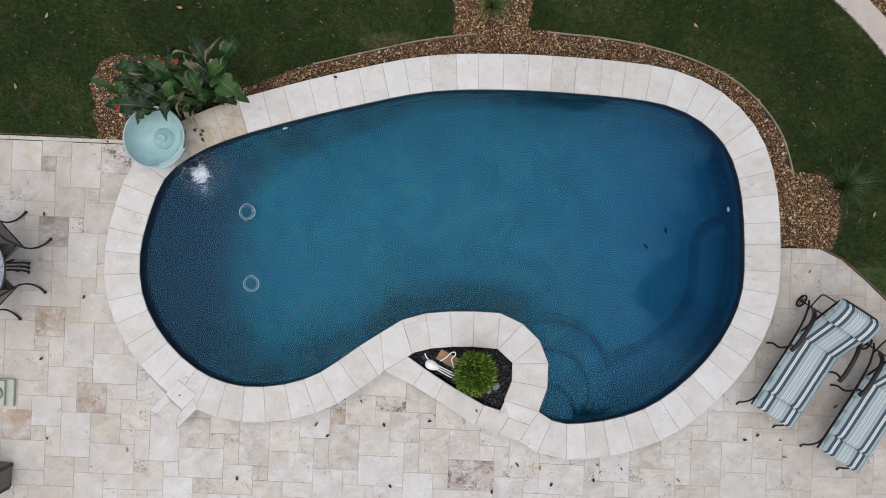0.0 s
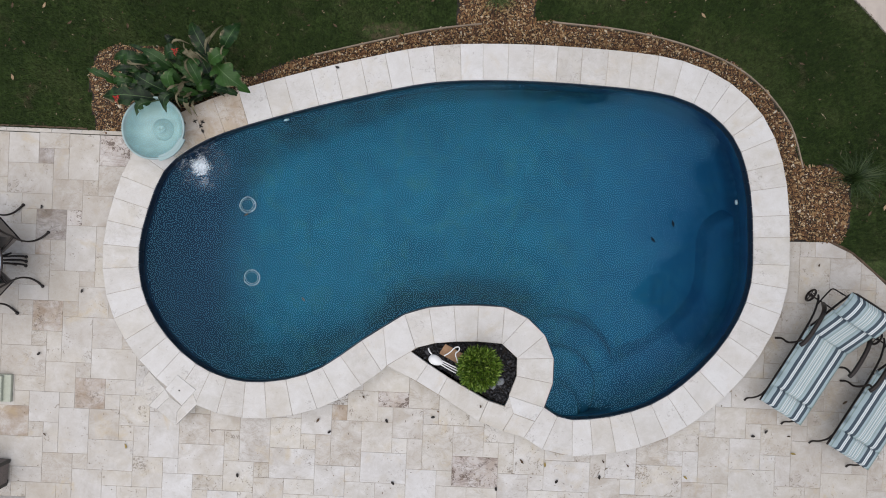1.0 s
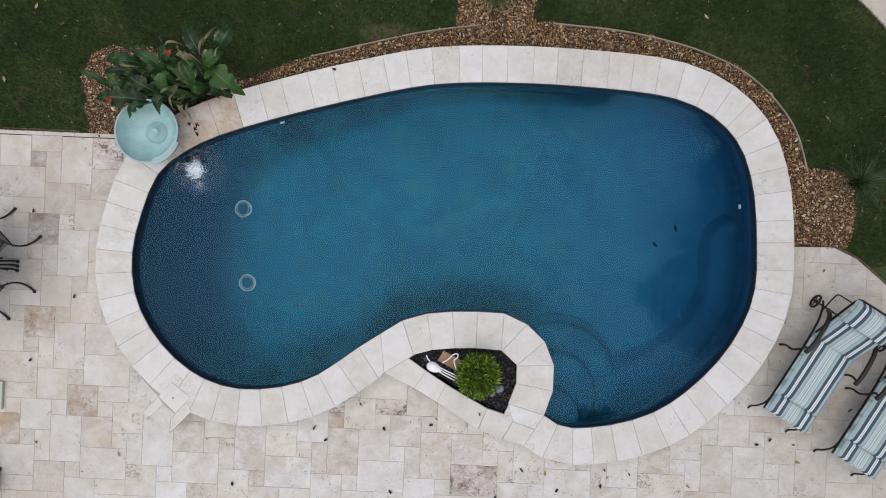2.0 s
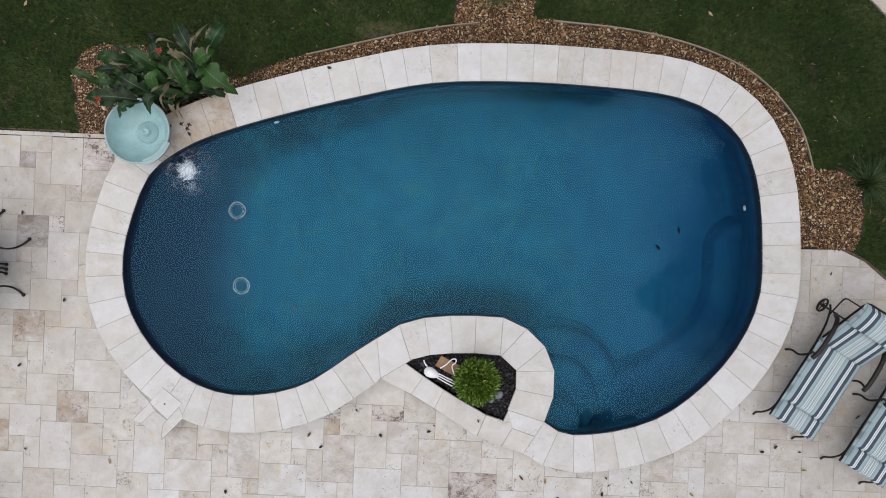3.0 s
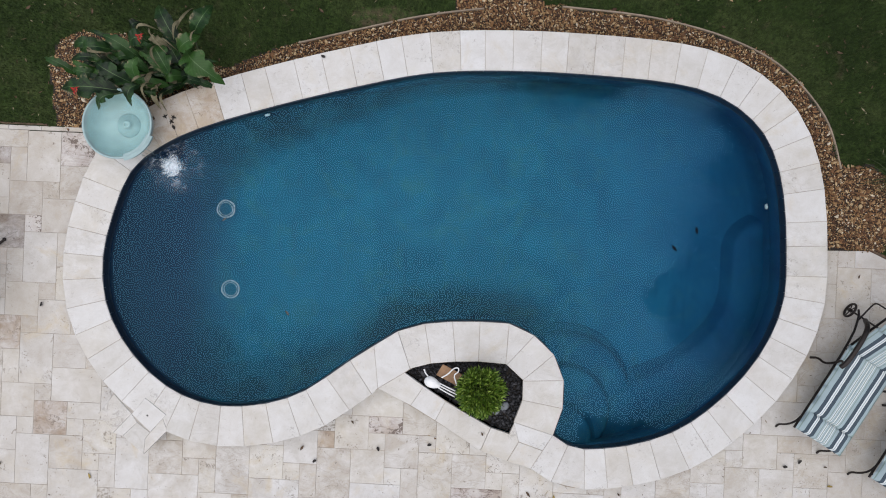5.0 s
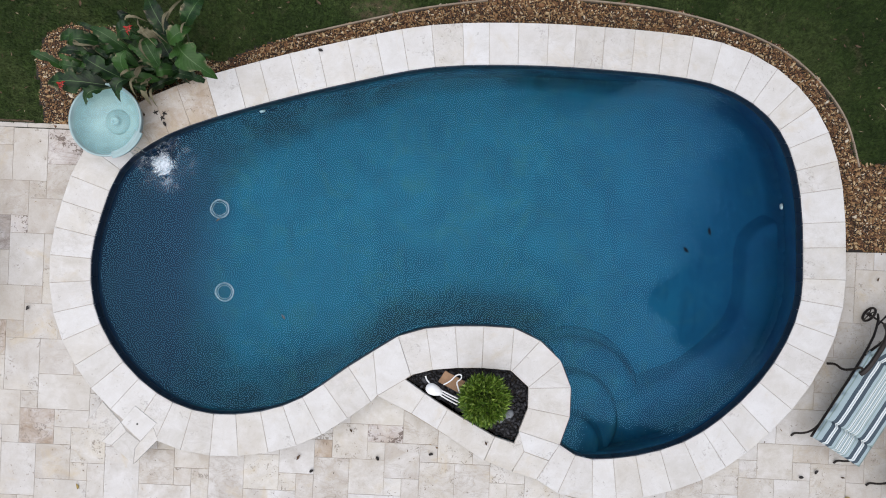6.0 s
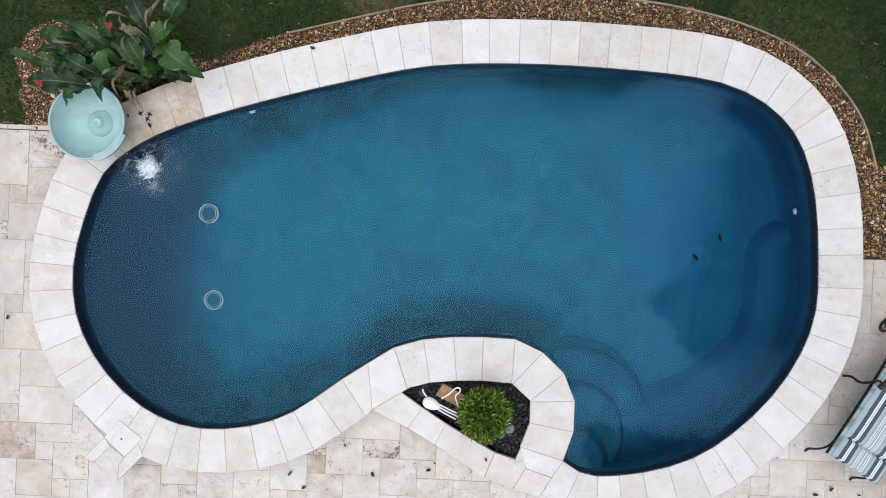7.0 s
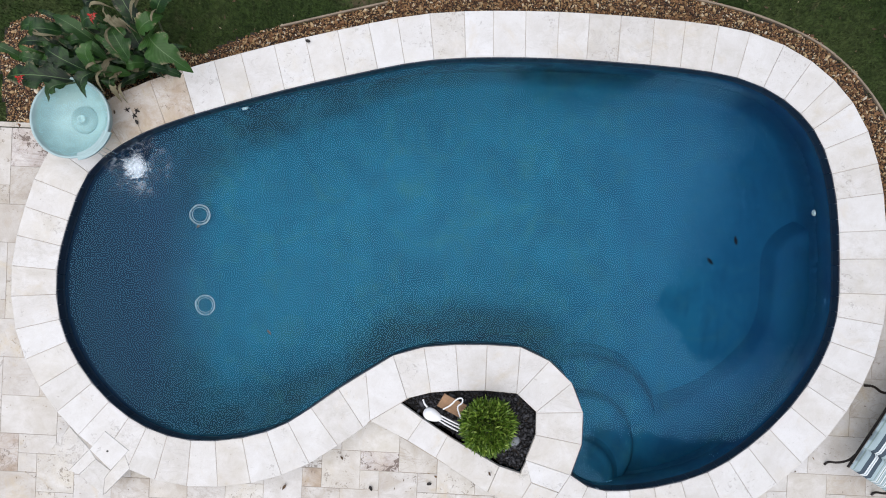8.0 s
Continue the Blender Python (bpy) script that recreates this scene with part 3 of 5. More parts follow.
def on_patio(pts):
    x, y = pts[:, 0], pts[:, 1]
    ok = np.where(x < 0, y < BORDER_Y + 0.05, True)
    edge = np.array(PATIO_EDGE)
    right = np.ones(len(pts), bool)
    for a, b in zip(edge, edge[1:]):
        right &= (b[0] - a[0]) * (y - a[1]) - (b[1] - a[1]) * (x - a[0]) < 0
    return ok & np.where(x > 0, right, True)


S = 250
ground = single("ground", sheet([[(-S, -S), (S, -S), (S, S), (-S, S)], [tuple(p) for p in spline(OUTER, per=1)]], GROUND), TURF,
                "mown green lawn with dry patches around the pool", "lawn", kind="structure")
patio = thing("patio", "mixed-size cream travertine patio around the pool", "patio", kind="structure")
foot = OUTER
# the bed under the stones: a sheet whose inner edge lies under the pool's wall
i_r = min(range(len(foot)), key=lambda i: math.hypot(foot[i][0] - 4.2, foot[i][1] - 0.19))
i_l = min(range(len(foot)), key=lambda i: math.hypot(foot[i][0] + 4.35, foot[i][1] - 1.0))
under = foot[i_l:] + foot[:i_r + 1]
under = [(x - 0.05 * (1 if x > 0 else -1), y) for x, y in under]
grout_loop = [(-9, BORDER_Y), (-9, -7), (8.5, -7), (8.5, -4.5)] + PATIO_EDGE[::-1] + under[::-1]
part("grout_bed", sheet([grout_loop], -0.0035), GROUT, patio, "sandy grout joints")

# ---- pool ----
wall_line = shore + 0.02 * normals(shore)
shell = thing("pool", "raised kidney-shaped pool with dark blue plaster", "pool", kind="structure")


def ring_wall(inner, outer, z0, z1):
    """A wall of some thickness between two lines of equal count."""
    bm = bmesh.new()
    r = [[bm.verts.new((x, y, z)) for x, y in l] for l, z in ((inner, z0), (inner, z1), (outer, z1), (outer, z0))]
    n = len(r[0])
    for a, b in zip(r, r[1:] + r[:1]):
        for i in range(n):
            j = (i + 1) % n
            bm.faces.new((a[i], a[j], b[j], b[i]))
    return bm


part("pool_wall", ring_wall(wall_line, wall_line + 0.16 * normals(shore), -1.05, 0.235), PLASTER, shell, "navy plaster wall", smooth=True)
foot_ring = outer_line - 0.03 * normals(outer_line)
part("outer_wall", ring_wall(foot_ring - 0.12 * normals(outer_line), foot_ring, GROUND - 0.1, 0.235), MORTAR, shell, "rendered outer face of the raised pool")

# the floor: flat in the middle, curving up to the walls, widest at the deep end
gx, gy = np.meshgrid(np.arange(-4.4, 3.95, 0.03), np.arange(-2.45, 2.35, 0.03))
pts = np.stack([gx.ravel(), gy.ravel()], 1)
dist = gap(wall_line, pts) * np.where(inside(wall_line, pts), 1, -1)
deep = np.clip((-1.9 - pts[:, 0]) / 1.6, 0, 1)
deep = deep * deep * (3 - 2 * deep) * np.clip((1.9 - pts[:, 1]) / 1.0, 0.45, 1)
bay = np.clip(1 - np.hypot((pts[:, 0] - 0.1) / 1.7, (pts[:, 1] + 0.7) / 0.85), 0, 1)


def swell(x, y, rx, ry):
    """A soft hump that widens the cove along one stretch of wall."""
    return np.exp(-((pts[:, 0] - x) / rx) ** 2 - ((pts[:, 1] - y) / ry) ** 2)


# these humps also lift the floor into the plaster ramp's darker colours
south, north = swell(-1.6, -1.6, 1.1, 0.9), swell(-2.3, 1.6, 1.2, 0.8)
cove = 0.17 + 0.85 * deep + 0.42 * np.minimum(1, 2 * bay) + 0.40 * south + 0.36 * north
flat = -0.84 + 0.24 * np.clip((pts[:, 0] - 0.2) / 2.4, 0, 1)
rise = np.clip(1 - np.clip(dist, 0, None) / cove, 0, 1)
fz = flat + (0.30 + 0.36 * np.clip(deep + bay + 0.6 * south + 0.85 * north, 0, 1)) * rise ** (2.2 - 0.7 * deep)
ny, nx = gx.shape
grid = np.arange(nx * ny).reshape(ny, nx)
quads = np.stack([grid[:-1, :-1], grid[:-1, 1:], grid[1:, 1:], grid[1:, :-1]], -1).reshape(-1, 4)
quads = quads[(dist[quads] > -0.12).all(1)]
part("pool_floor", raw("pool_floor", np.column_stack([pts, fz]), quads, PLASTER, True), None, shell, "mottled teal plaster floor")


def disc_step(centre, r, z, low):
    bm = bmesh.new()
    prof = [(0, z), (r - 0.09, z), (r - 0.05, z - 0.006), (r - 0.02, z - 0.022), (r, z - 0.05), (r + 0.012, z - 0.09), (r + 0.03, z - 0.14), (r + 0.07, z - 0.185), (r + 0.12, z - 0.21), (r + 0.13, low)]
    return lathe(prof, 72, bm, (centre[0], centre[1], 0))


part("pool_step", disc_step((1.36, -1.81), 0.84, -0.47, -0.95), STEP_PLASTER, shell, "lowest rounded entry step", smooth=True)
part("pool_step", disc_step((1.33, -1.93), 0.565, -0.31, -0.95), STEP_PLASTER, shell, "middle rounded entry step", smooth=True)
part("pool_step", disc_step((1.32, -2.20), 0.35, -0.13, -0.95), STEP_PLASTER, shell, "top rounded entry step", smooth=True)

# the bench along the shallow end, its far end rounded off against the wall
BENCH = [(1.5, -1.80), (1.9, -1.70), (2.17, -1.57), (2.6, -1.32), (2.96, -1.04), (3.22, -0.74), (3.34, -0.43), (3.36, -0.12), (3.36, 0.18), (3.43, 0.37), (3.60, 0.50), (3.80, 0.57)]
lip = spline(BENCH, closed=False, per=6)
wall_side = spline([(1.45, -2.3), (1.8, -2.3), (2.15, -2.25), (2.6, -2.08), (3.05, -1.72), (3.45, -1.3), (3.75, -0.8), (3.86, -0.3), (3.87, 0.1), (3.88, 0.3), (3.89, 0.42), (3.9, 0.50)], closed=False, per=6)
RISER = [(-0.17, -0.645), (-0.11, -0.60), (-0.06, -0.548), (-0.025, -0.502), (0.0, -0.472), (0.03, -0.452), (0.07, -0.442), (0.12, -0.44)]


def bench_mesh():
    """A seat between its worn, rounded lip and the pool wall, with a cove at its foot."""
    bm = bmesh.new()
    n_lip = normals(lip, False)
    rings = []
    for (x, y), (u, w), n in zip(lip, wall_side, n_lip):
        d = Vector((n[0], n[1]))
        if d.dot(Vector((u - x, w - y))) < 0:
            d = -d
        rings.append([bm.verts.new((x + d.x * o, y + d.y * o, z)) for o, z in RISER] + [bm.verts.new((u, w, -0.44)), bm.verts.new((u, w, -0.95))])
    for a, b in zip(rings, rings[1:]):
        for k in range(len(RISER) + 1):
            bm.faces.new((a[k], a[k + 1], b[k + 1], b[k]))
    bm.faces.new(rings[0])
    bm.faces.new(rings[-1][::-1])
    return bm


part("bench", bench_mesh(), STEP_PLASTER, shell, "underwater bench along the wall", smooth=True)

# waterline tiles
tile_line = shore - 0.004 * normals(shore)
step = np.cumsum(np.r_[0, np.linalg.norm(np.diff(np.vstack([tile_line, tile_line[:1]]), axis=0), axis=1)])
count = int(step[-1] / 0.155)
loop = np.vstack([tile_line, tile_line[:1]])


def along(s):
    return np.array([np.interp(s % step[-1], step, loop[:, 0]), np.interp(s % step[-1], step, loop[:, 1])])


tile_bm = box(bmesh.new(), (0.151, 0.010, 0.150), bevel=0.002)
tile_mesh = finish("waterline_tile", tile_bm, WATERLINE)
for i in range(count):
    a, b = along(i * step[-1] / count), along((i + 1) * step[-1] / count)
    m = (a + b) / 2
    part("waterline_tile", tile_mesh, None, shell, at=pose(m[0], m[1], 0.2045, 0, 0, math.degrees(math.atan2(b[1] - a[1], b[0] - a[0]))))

water = single("pool_water", sheet([[tuple(p) for p in wall_line]], WATER_Z), WATER, "clear still blue water filling the pool", "water", kind="structure")
water.visible_shadow = False


def drain(x, y, z):
    t = thing("drain_cover", "round white-rimmed drain cover on the pool floor", "drain", pose(x, y, z), "drains on the pool floor")
    for r, w in ((0.115, 0.0034), (0.104, 0.0016), (0.085, 0.0026)):
        part("rim", lathe([(r - w, 0.0), (r - w, 0.012), (r, 0.012), (r + 0.001, 0.0)], 48), WORN_RING, t, "pale worn ring")
    part("plate", lathe([(0, 0.006), (0.078, 0.006), (0.12, 0.0)], 48), PLASTER, t, "blue domed plate")
    return t


for x, y in ((-3.04, 0.40), (-2.95, -0.63)):
    drain(x, y, float(fz[np.hypot(pts[:, 0] - x, pts[:, 1] - y) < 0.14].max()) + 0.003)


def fitting(x, y, z, turn):
    t = thing("return_fitting", "small round white water inlet in the pool wall", "fitting", pose(x, y, z, 90, 0, turn), "inlets in the pool wall")
    part("flange", lathe([(0.012, 0.018), (0.03, 0.018), (0.036, 0.0)], 24), WORN_RING, t)
    part("eyeball", lathe([(0, 0.022), (0.01, 0.02), (0.013, 0.012)], 16), WORN_RING, t)


fitting(3.69, 0.70, -0.28, -84)
fitting(-2.42, 1.545, -0.10, 17)

# ---- coping ----
coping = thing("pool_coping", "ivory travertine coping stones around the pool", "coping", kind="structure")
BED_Z = TOP - 0.05


def stone(poly, name="coping_stone", z1=TOP, gapw=0.0014, label="", parent=coping, material=COPING, z0=BED_Z, jit=0.0012):
    poly = inset([tuple(map(float, p)) for p in poly], gapw)
    cx, cy = sum(p[0] for p in poly) / len(poly), sum(p[1] for p in poly) / len(poly)
    bm = slab([(x - cx, y - cy) for x, y in poly], 0, z1 - z0, 0.004, jit)
    return part(name, bm, material, parent, label, at=pose(cx, cy, z0))


stepped = np.r_[0, np.cumsum(np.linalg.norm(np.diff(arc, axis=0), axis=1))]
# joints of the round, in metres along the pool's edge from the planter's foot
cuts = [0.0, 0.21, 0.41, 0.64, 0.89, 1.17, 1.45, 1.69, 1.93, 2.21, 2.52, 2.79, 3.05, 3.29, 3.55, 3.79, 4.13, 4.4, 4.73, 4.99, 5.25, 5.48, 5.68, 5.9, 6.14, 6.42, 6.69, 7.0, 7.3, 7.63, 7.94, 8.24, 8.56, 8.88, 9.16, 9.48, 9.78, 10.06, 10.38, 10.71, 11.03,
        11.37, 11.65, 11.98, 12.3, 12.56, 12.8, 13.03, 13.25, 13.52, 13.79, 14.06, 14.31, 14.56, 14.82, 15.06, 15.31, 15.56, 15.82, 16.08, 16.29, 16.52, 16.77, 17.02, 17.3, 17.56, 17.8, 18.08, 18.42, 18.75, float(stepped[-1])]
idx = lambda line, s: np.array([np.interp(s, stepped, line[:, 0]), np.interp(s, stepped, line[:, 1])])
for a, b in zip(cuts, cuts[1:]):
    q = [idx(arc, a), idx(arc, b), idx(arc_out, b), idx(arc_out, a)]
    if b == cuts[-1]:
        q = [q[0], q[1], np.array((-0.54, -1.395)), np.array((-0.60, -1.443)), np.array((-0.905, -1.64))]
    elif b == cuts[-2]:
        q[2] = np.array((-0.905, -1.64))
    if a == cuts[0]:
        q[3] = np.array((0.91, -2.49))
    mid = (q[0] + q[2]) / 2
    stone(q, material=STAINED if -3.85 < mid[0] < -2.95 and mid[1] > 1.0 else COPING)
for i in range(len(NECK_IN) - 1):
    stone([NECK_IN[i], NECK_IN[i + 1], NECK_OUT[i + 1], NECK_OUT[i]])
# the straight run that closes the planter
RUN_A, RUN_B = [(-0.60, -1.443), (-0.37, -1.592), (-0.11, -1.754), (0.427, -2.035)], [(-0.905, -1.64), (-0.514, -1.822), (-0.221, -1.984), (0.319, -2.31)]
for i in range(3):
    stone([RUN_A[i], RUN_A[i + 1], RUN_B[i + 1], RUN_B[i]])
stone([(0.427, -2.035), (0.643, -2.098), (0.70, -1.965), (0.757, -2.185), (0.63, -2.415), (0.319, -2.31)])
stone([(0.69, -1.96), (1.15, -2.09), (1.04, -2.272), (0.758, -2.184)])
stone([(0.758, -2.187), (1.038, -2.275), (0.91, -2.49), (0.633, -2.417)])
# the skimmer's corner, set a hair proud
LIFT = 0.004
for poly in ([(-3.985, -1.852), (-3.772, -2.074), (-3.98, -2.306), (-4.168, -2.094)], [(-3.772, -2.074), (-3.703, -2.172), (-3.866, -2.337), (-3.98, -2.306)],
             [(-3.703, -2.172), (-3.545, -2.282), (-3.60, -2.36), (-3.61, -2.54), (-3.866, -2.337)], [(-3.545, -2.282), (-3.40, -2.115), (-3.345, -2.25), (-3.61, -2.54), (-3.60, -2.36)]):
    stone(poly, z1=TOP + LIFT, gapw=0.0007)
lid = tagged(stone([(-3.62, -1.876), (-3.36, -2.066), (-3.542, -2.28), (-3.772, -2.076)], "skimmer_lid", TOP + LIFT + 0.0025, parent=None, gapw=0.003), "square travertine skimmer lid with a finger hole", "skimmer lid")
part("finger_hole", lathe([(0, 0.0), (0.011, 0.0), (0.012, -0.004)], 16), DARK_PLASTIC, lid, at=pose(-0.01, -0.01, TOP + LIFT + 0.0025 - BED_Z + 0.0015))
part("skimmer_base", slab([(-4.13, -2.1), (-3.61, -2.50), (-3.38, -2.24), (-3.42, -2.02), (-3.68, -1.80), (-3.98, -1.80)], GROUND, TOP - 0.003, 0.002), MORTAR, coping, "rendered base of the skimmer corner")
bed_mesh = bmesh.new()
bedn = len(arc)
for i in range(bedn - 1):
    vs = [bed_mesh.verts.new((x, y, BED_Z + 0.0465)) for x, y in (arc[i] + 0.03 * (arc_out[i] - arc[i]), arc[i + 1] + 0.03 * (arc_out[i + 1] - arc[i + 1]), arc[i + 1] + 0.97 * (arc_out[i + 1] - arc[i + 1]), arc[i] + 0.97 * (arc_out[i] - arc[i]))]
    bed_mesh.faces.new(vs)
for i in range(len(NECK_IN) - 1):
    bed_mesh.faces.new([bed_mesh.verts.new((x, y, BED_Z + 0.0465)) for x, y in inset([NECK_IN[i], NECK_IN[i + 1], NECK_OUT[i + 1], NECK_OUT[i]], -0.0001) ])
for q in (inset([RUN_A[0], RUN_A[-1], RUN_B[-1], RUN_B[0]], 0.02), [(0.44, -2.07), (0.65, -2.13), (0.74, -2.02), (1.12, -2.11), (0.92, -2.45), (0.64, -2.39), (0.36, -2.28)], [(-0.72, -0.98), (-0.55, -1.41), (-0.62, -1.46), (-0.85, -1.61), (-1.1, -1.4)]):
    bed_mesh.faces.new([bed_mesh.verts.new((x, y, BED_Z + 0.0458)) for x, y in q])
part("mortar_bed", bed_mesh, GROUT, coping, "grey-beige mortar joints")

# ---- patio stones: a four-size pattern that repeats every six units ----
UNIT = 0.2045
CELL = [(0, -2, 3, 2), (0, 0, 2, 2), (2, 0, 1, 1), (3, -1, 1, 2), (2, 1, 2, 2), (4, -1, 2, 3), (4, 2, 1, 1), (-1, 2, 2, 2), (1, 3, 2, 1), (1, 2, 1, 1), (3, -3, 2, 2), (5, -2, 1, 1)]
SPECIAL = {(-16, 13): PAVER_TAUPE, (-13, 2): PAVER_TAN, (-18, 0): PAVER_TAN, (-16, 18): PAVER_TAUPE, (-16, 7): PAVER_TAN, (-14, 14): PAVER_VEINED, (-12, 18): PAVER_VEINED, (12, -2): PAVER_VEINED,
           (7, 3): PAVER_VEINED, (4, 2): PAVER_TAN, (-16, 12): PAVER_TAN, (23, 8): PAVER_TAN}
paver_meshes = {}
edge_np = np.array(PATIO_EDGE)
foot_np = outer_line
foot_n = normals(outer_line)
near_pavers, far_v, far_f = [], [], []
for di in range(-6, 9):
    for dj in range(-5, 5):
        for a, b, w, h in CELL:
            i, j = a + 6 * di, b + 6 * dj
            x0, y0 = (i - 12) * UNIT, (j - 14) * UNIT
            poly = [(x0, y0), (x0 + w * UNIT, y0), (x0 + w * UNIT, y0 + h * UNIT), (x0, y0 + h * UNIT)]
            cx, cy = x0 + w * UNIT / 2, y0 + h * UNIT / 2
            if cx < -8.7 or cx > 8.2 or cy < -6.7 or cy > 1.6:
                continue
            whole = True
            corners = np.array(poly)
            if cx > 0:
                for p, q in zip(edge_np, edge_np[1:]):
                    n = np.array([q[1] - p[1], -(q[0] - p[0])])
                    cut = clip(poly, p, n)
                    whole &= len(cut) == len(poly) and cut == poly
                    poly = cut
                    if len(poly) < 3:
                        break
            elif y0 + h * UNIT > BORDER_Y:
                poly = clip(poly, (0, BORDER_Y), (0, -1))
                whole = False
            if len(poly) < 3 or abs(area2(poly)) < 0.012:
                continue
            pc = np.array([[sum(p[0] for p in poly) / len(poly), sum(p[1] for p in poly) / len(poly)]])
            d = gap(foot_np, np.vstack([corners, pc])).min()
            ins = inside(foot_np, corners)
            if ins.any() or d < 0.12:
                k = int(np.argmin(((foot_np - pc[0]) ** 2).sum(1)))
                if inside(foot_np, pc)[0] and gap(foot_np, pc)[0] > 0.16:
                    continue
                cut = clip(poly, foot_np[k] - 0.11 * foot_n[k], foot_n[k])
                if len(cut) < 3 or abs(area2(cut)) < 0.006:
                    continue
                whole &= cut == poly
                poly = cut
            mat = SPECIAL.get((i, j), PAVER)
            if whole and (cy < -3.75 or abs(cx) > 6.5):
                o = len(far_v)
                far_v += [(x, y, z) for z in (-0.03, 0.0) for x, y in inset(poly, 0.0015)]
                far_f += [(o + 4, o + 5, o + 6, o + 7)] + [(o + k, o + (k + 1) % 4, o + 4 + (k + 1) % 4, o + 4 + k) for k in range(4)]
            else:
                near_pavers.append((poly, whole, w, h, mat, x0, y0))
for poly, whole, w, h, mat, x0, y0 in near_pavers:
    tilt = random.uniform(-0.0012, 0.0012)
    if whole:
        if (w, h, mat.name) not in paver_meshes:
            q = inset([(0, 0), (w * UNIT, 0), (w * UNIT, h * UNIT), (0, h * UNIT)], 0.0017)
            paver_meshes[(w, h, mat.name)] = finish("paver", slab(q, 0, 0.03, 0.0022), mat)
        part("paver", paver_meshes[(w, h, mat.name)], None, patio, at=pose(x0, y0, -0.03 + tilt))
    else:
        stone(poly, "paver", z1=tilt, parent=patio, material=mat, z0=-0.03, jit=0.0)
# a thin soldier strip against the lawn
x = -7.2
while x < -4.5:
    n = random.choice((0.41, 0.61))
    stone([(x, BORDER_Y), (min(x + n, -4.45), BORDER_Y), (min(x + n, -4.45), BORDER_Y + 0.055), (x, BORDER_Y + 0.055)], "paver", z1=0.0, parent=patio, material=PAVER, z0=-0.03)
    x += n
tagged(part("outlying_pavers", raw("outlying_pavers", far_v, far_f, PAVER), None, patio, "more of the same travertine pavers"), kind="stuff")

# ---- beds and turf ----
rng = np.random.default_rng(4)


def in_bed(p):
    return (inside(bed, p) | inside(SPUR, p)) & ~inside(outer_line, p) & ~on_patio_zone(p)


def on_patio_zone(p):
    return on_patio(p) & (((p[:, 0] < 0) & (p[:, 1] < BORDER_Y + 0.05)) | ((p[:, 0] >= 0) & (p[:, 1] < 0.25)))


def scatter(x0, x1, y0, y1, cell, jitter=0.5):
    gx, gy = np.meshgrid(np.arange(x0, x1, cell), np.arange(y0, y1, cell))
    p = np.stack([gx.ravel(), gy.ravel()], 1)
    return p + rng.uniform(-jitter, jitter, p.shape) * cell


def cells(test, x0, x1, y0, y1, size, z, name, material):
    """A level sheet over the squares that pass a test."""
    gx, gy = np.meshgrid(np.arange(x0, x1, size), np.arange(y0, y1, size))
    p = np.stack([gx.ravel(), gy.ravel()], 1)
    ok = test(p + size / 2)
    q = p[ok]
    n = len(q)
    v = np.concatenate([q, q + (size, 0), q + (size, size), q + (0, size)])
    return raw(name, np.column_stack([v, np.full(len(v), z)]), np.stack([np.arange(n) + k * n for k in range(4)], 1), material)


ICO = bmesh.new()
bmesh.ops.create_icosphere(ICO, subdivisions=1, radius=1.0)
ico_v = np.array([v.co[:] for v in ICO.verts])
ico_f = np.array([[v.index for v in f.verts] for f in ICO.faces])
ICO.free()


def pebbles(name, p, z, size, material, flat=0.6):
    """Many small stones, each of its own size, proportions and turn."""
    n = len(p)
    a = rng.uniform(0, 2 * np.pi, n)
    r = size * rng.lognormal(0, 0.33, n)
    sx, sy, sz = r * rng.uniform(0.85, 1.8, n), r * rng.uniform(0.55, 0.95, n), r * rng.uniform(flat * 0.7, flat * 1.3, n)
    v = ico_v[None] * (1 + rng.uniform(-0.18, 0.18, (n, len(ico_v), 1)))
    x, y, w = v[..., 0] * sx[:, None], v[..., 1] * sy[:, None], v[..., 2] * sz[:, None]
    t = rng.uniform(-0.5, 0.5, (n, 1))
    w = w + t * x * 0.5
    c, s = np.cos(a)[:, None], np.sin(a)[:, None]
    out = np.stack([c * x - s * y + p[:, :1], s * x + c * y + p[:, 1:2], w + np.asarray(z).reshape(-1, 1) + 0.4 * sz[:, None]], -1).reshape(-1, 3)
    f = (ico_f[None] + (np.arange(n) * len(ico_v))[:, None, None]).reshape(-1, 3)
    return raw(name, out, f, material)


soil = single("bed_soil", cells(in_bed, -5.4, 5.5, 0.1, 4.6, 0.05, GROUND + 0.006, "bed_soil", SOIL), None, "dark soil under the gravel bed beside the pool", "soil", kind="structure")
p = scatter(-5.4, 5.4, 0.1, 4.3, 0.0165)
wob = 0.03 * np.sin(p[:, :1] * 9 + 2 * np.sin(p[:, 1:] * 7))
p = p[in_bed(p + wob)]
lay = rng.uniform(0.006, 0.022, len(p))
single("gravel", pebbles("gravel", p, GROUND + lay, np.where(p[:, 0] < -2.6, 0.0085, 0.0098), GRAVEL), None, "loose brown and golden river gravel bordering the pool", "gravel", kind="stuff")
walk_far = walk_in - 0.95 * normals(walk_in, False)
border = np.concatenate([walk_out, walk_far[::-1]])
single("border_soil", cells(lambda q: inside(border, q), 4.0, 7.4, 1.6, 5.2, 0.05, GROUND + 0.006, "border_soil", SOIL), None, "dark soil under the gravel border past the walkway", "soil", kind="structure")
p = scatter(4.4, 7.0, 2.0, 4.6, 0.0185)
p = p[inside(border, p)]
single("border_gravel", pebbles("border_gravel", p, GROUND + rng.uniform(0.006, 0.022, len(p)), 0.0122, GRAVEL), None, "brown river gravel border past the walkway", "gravel", kind="stuff")

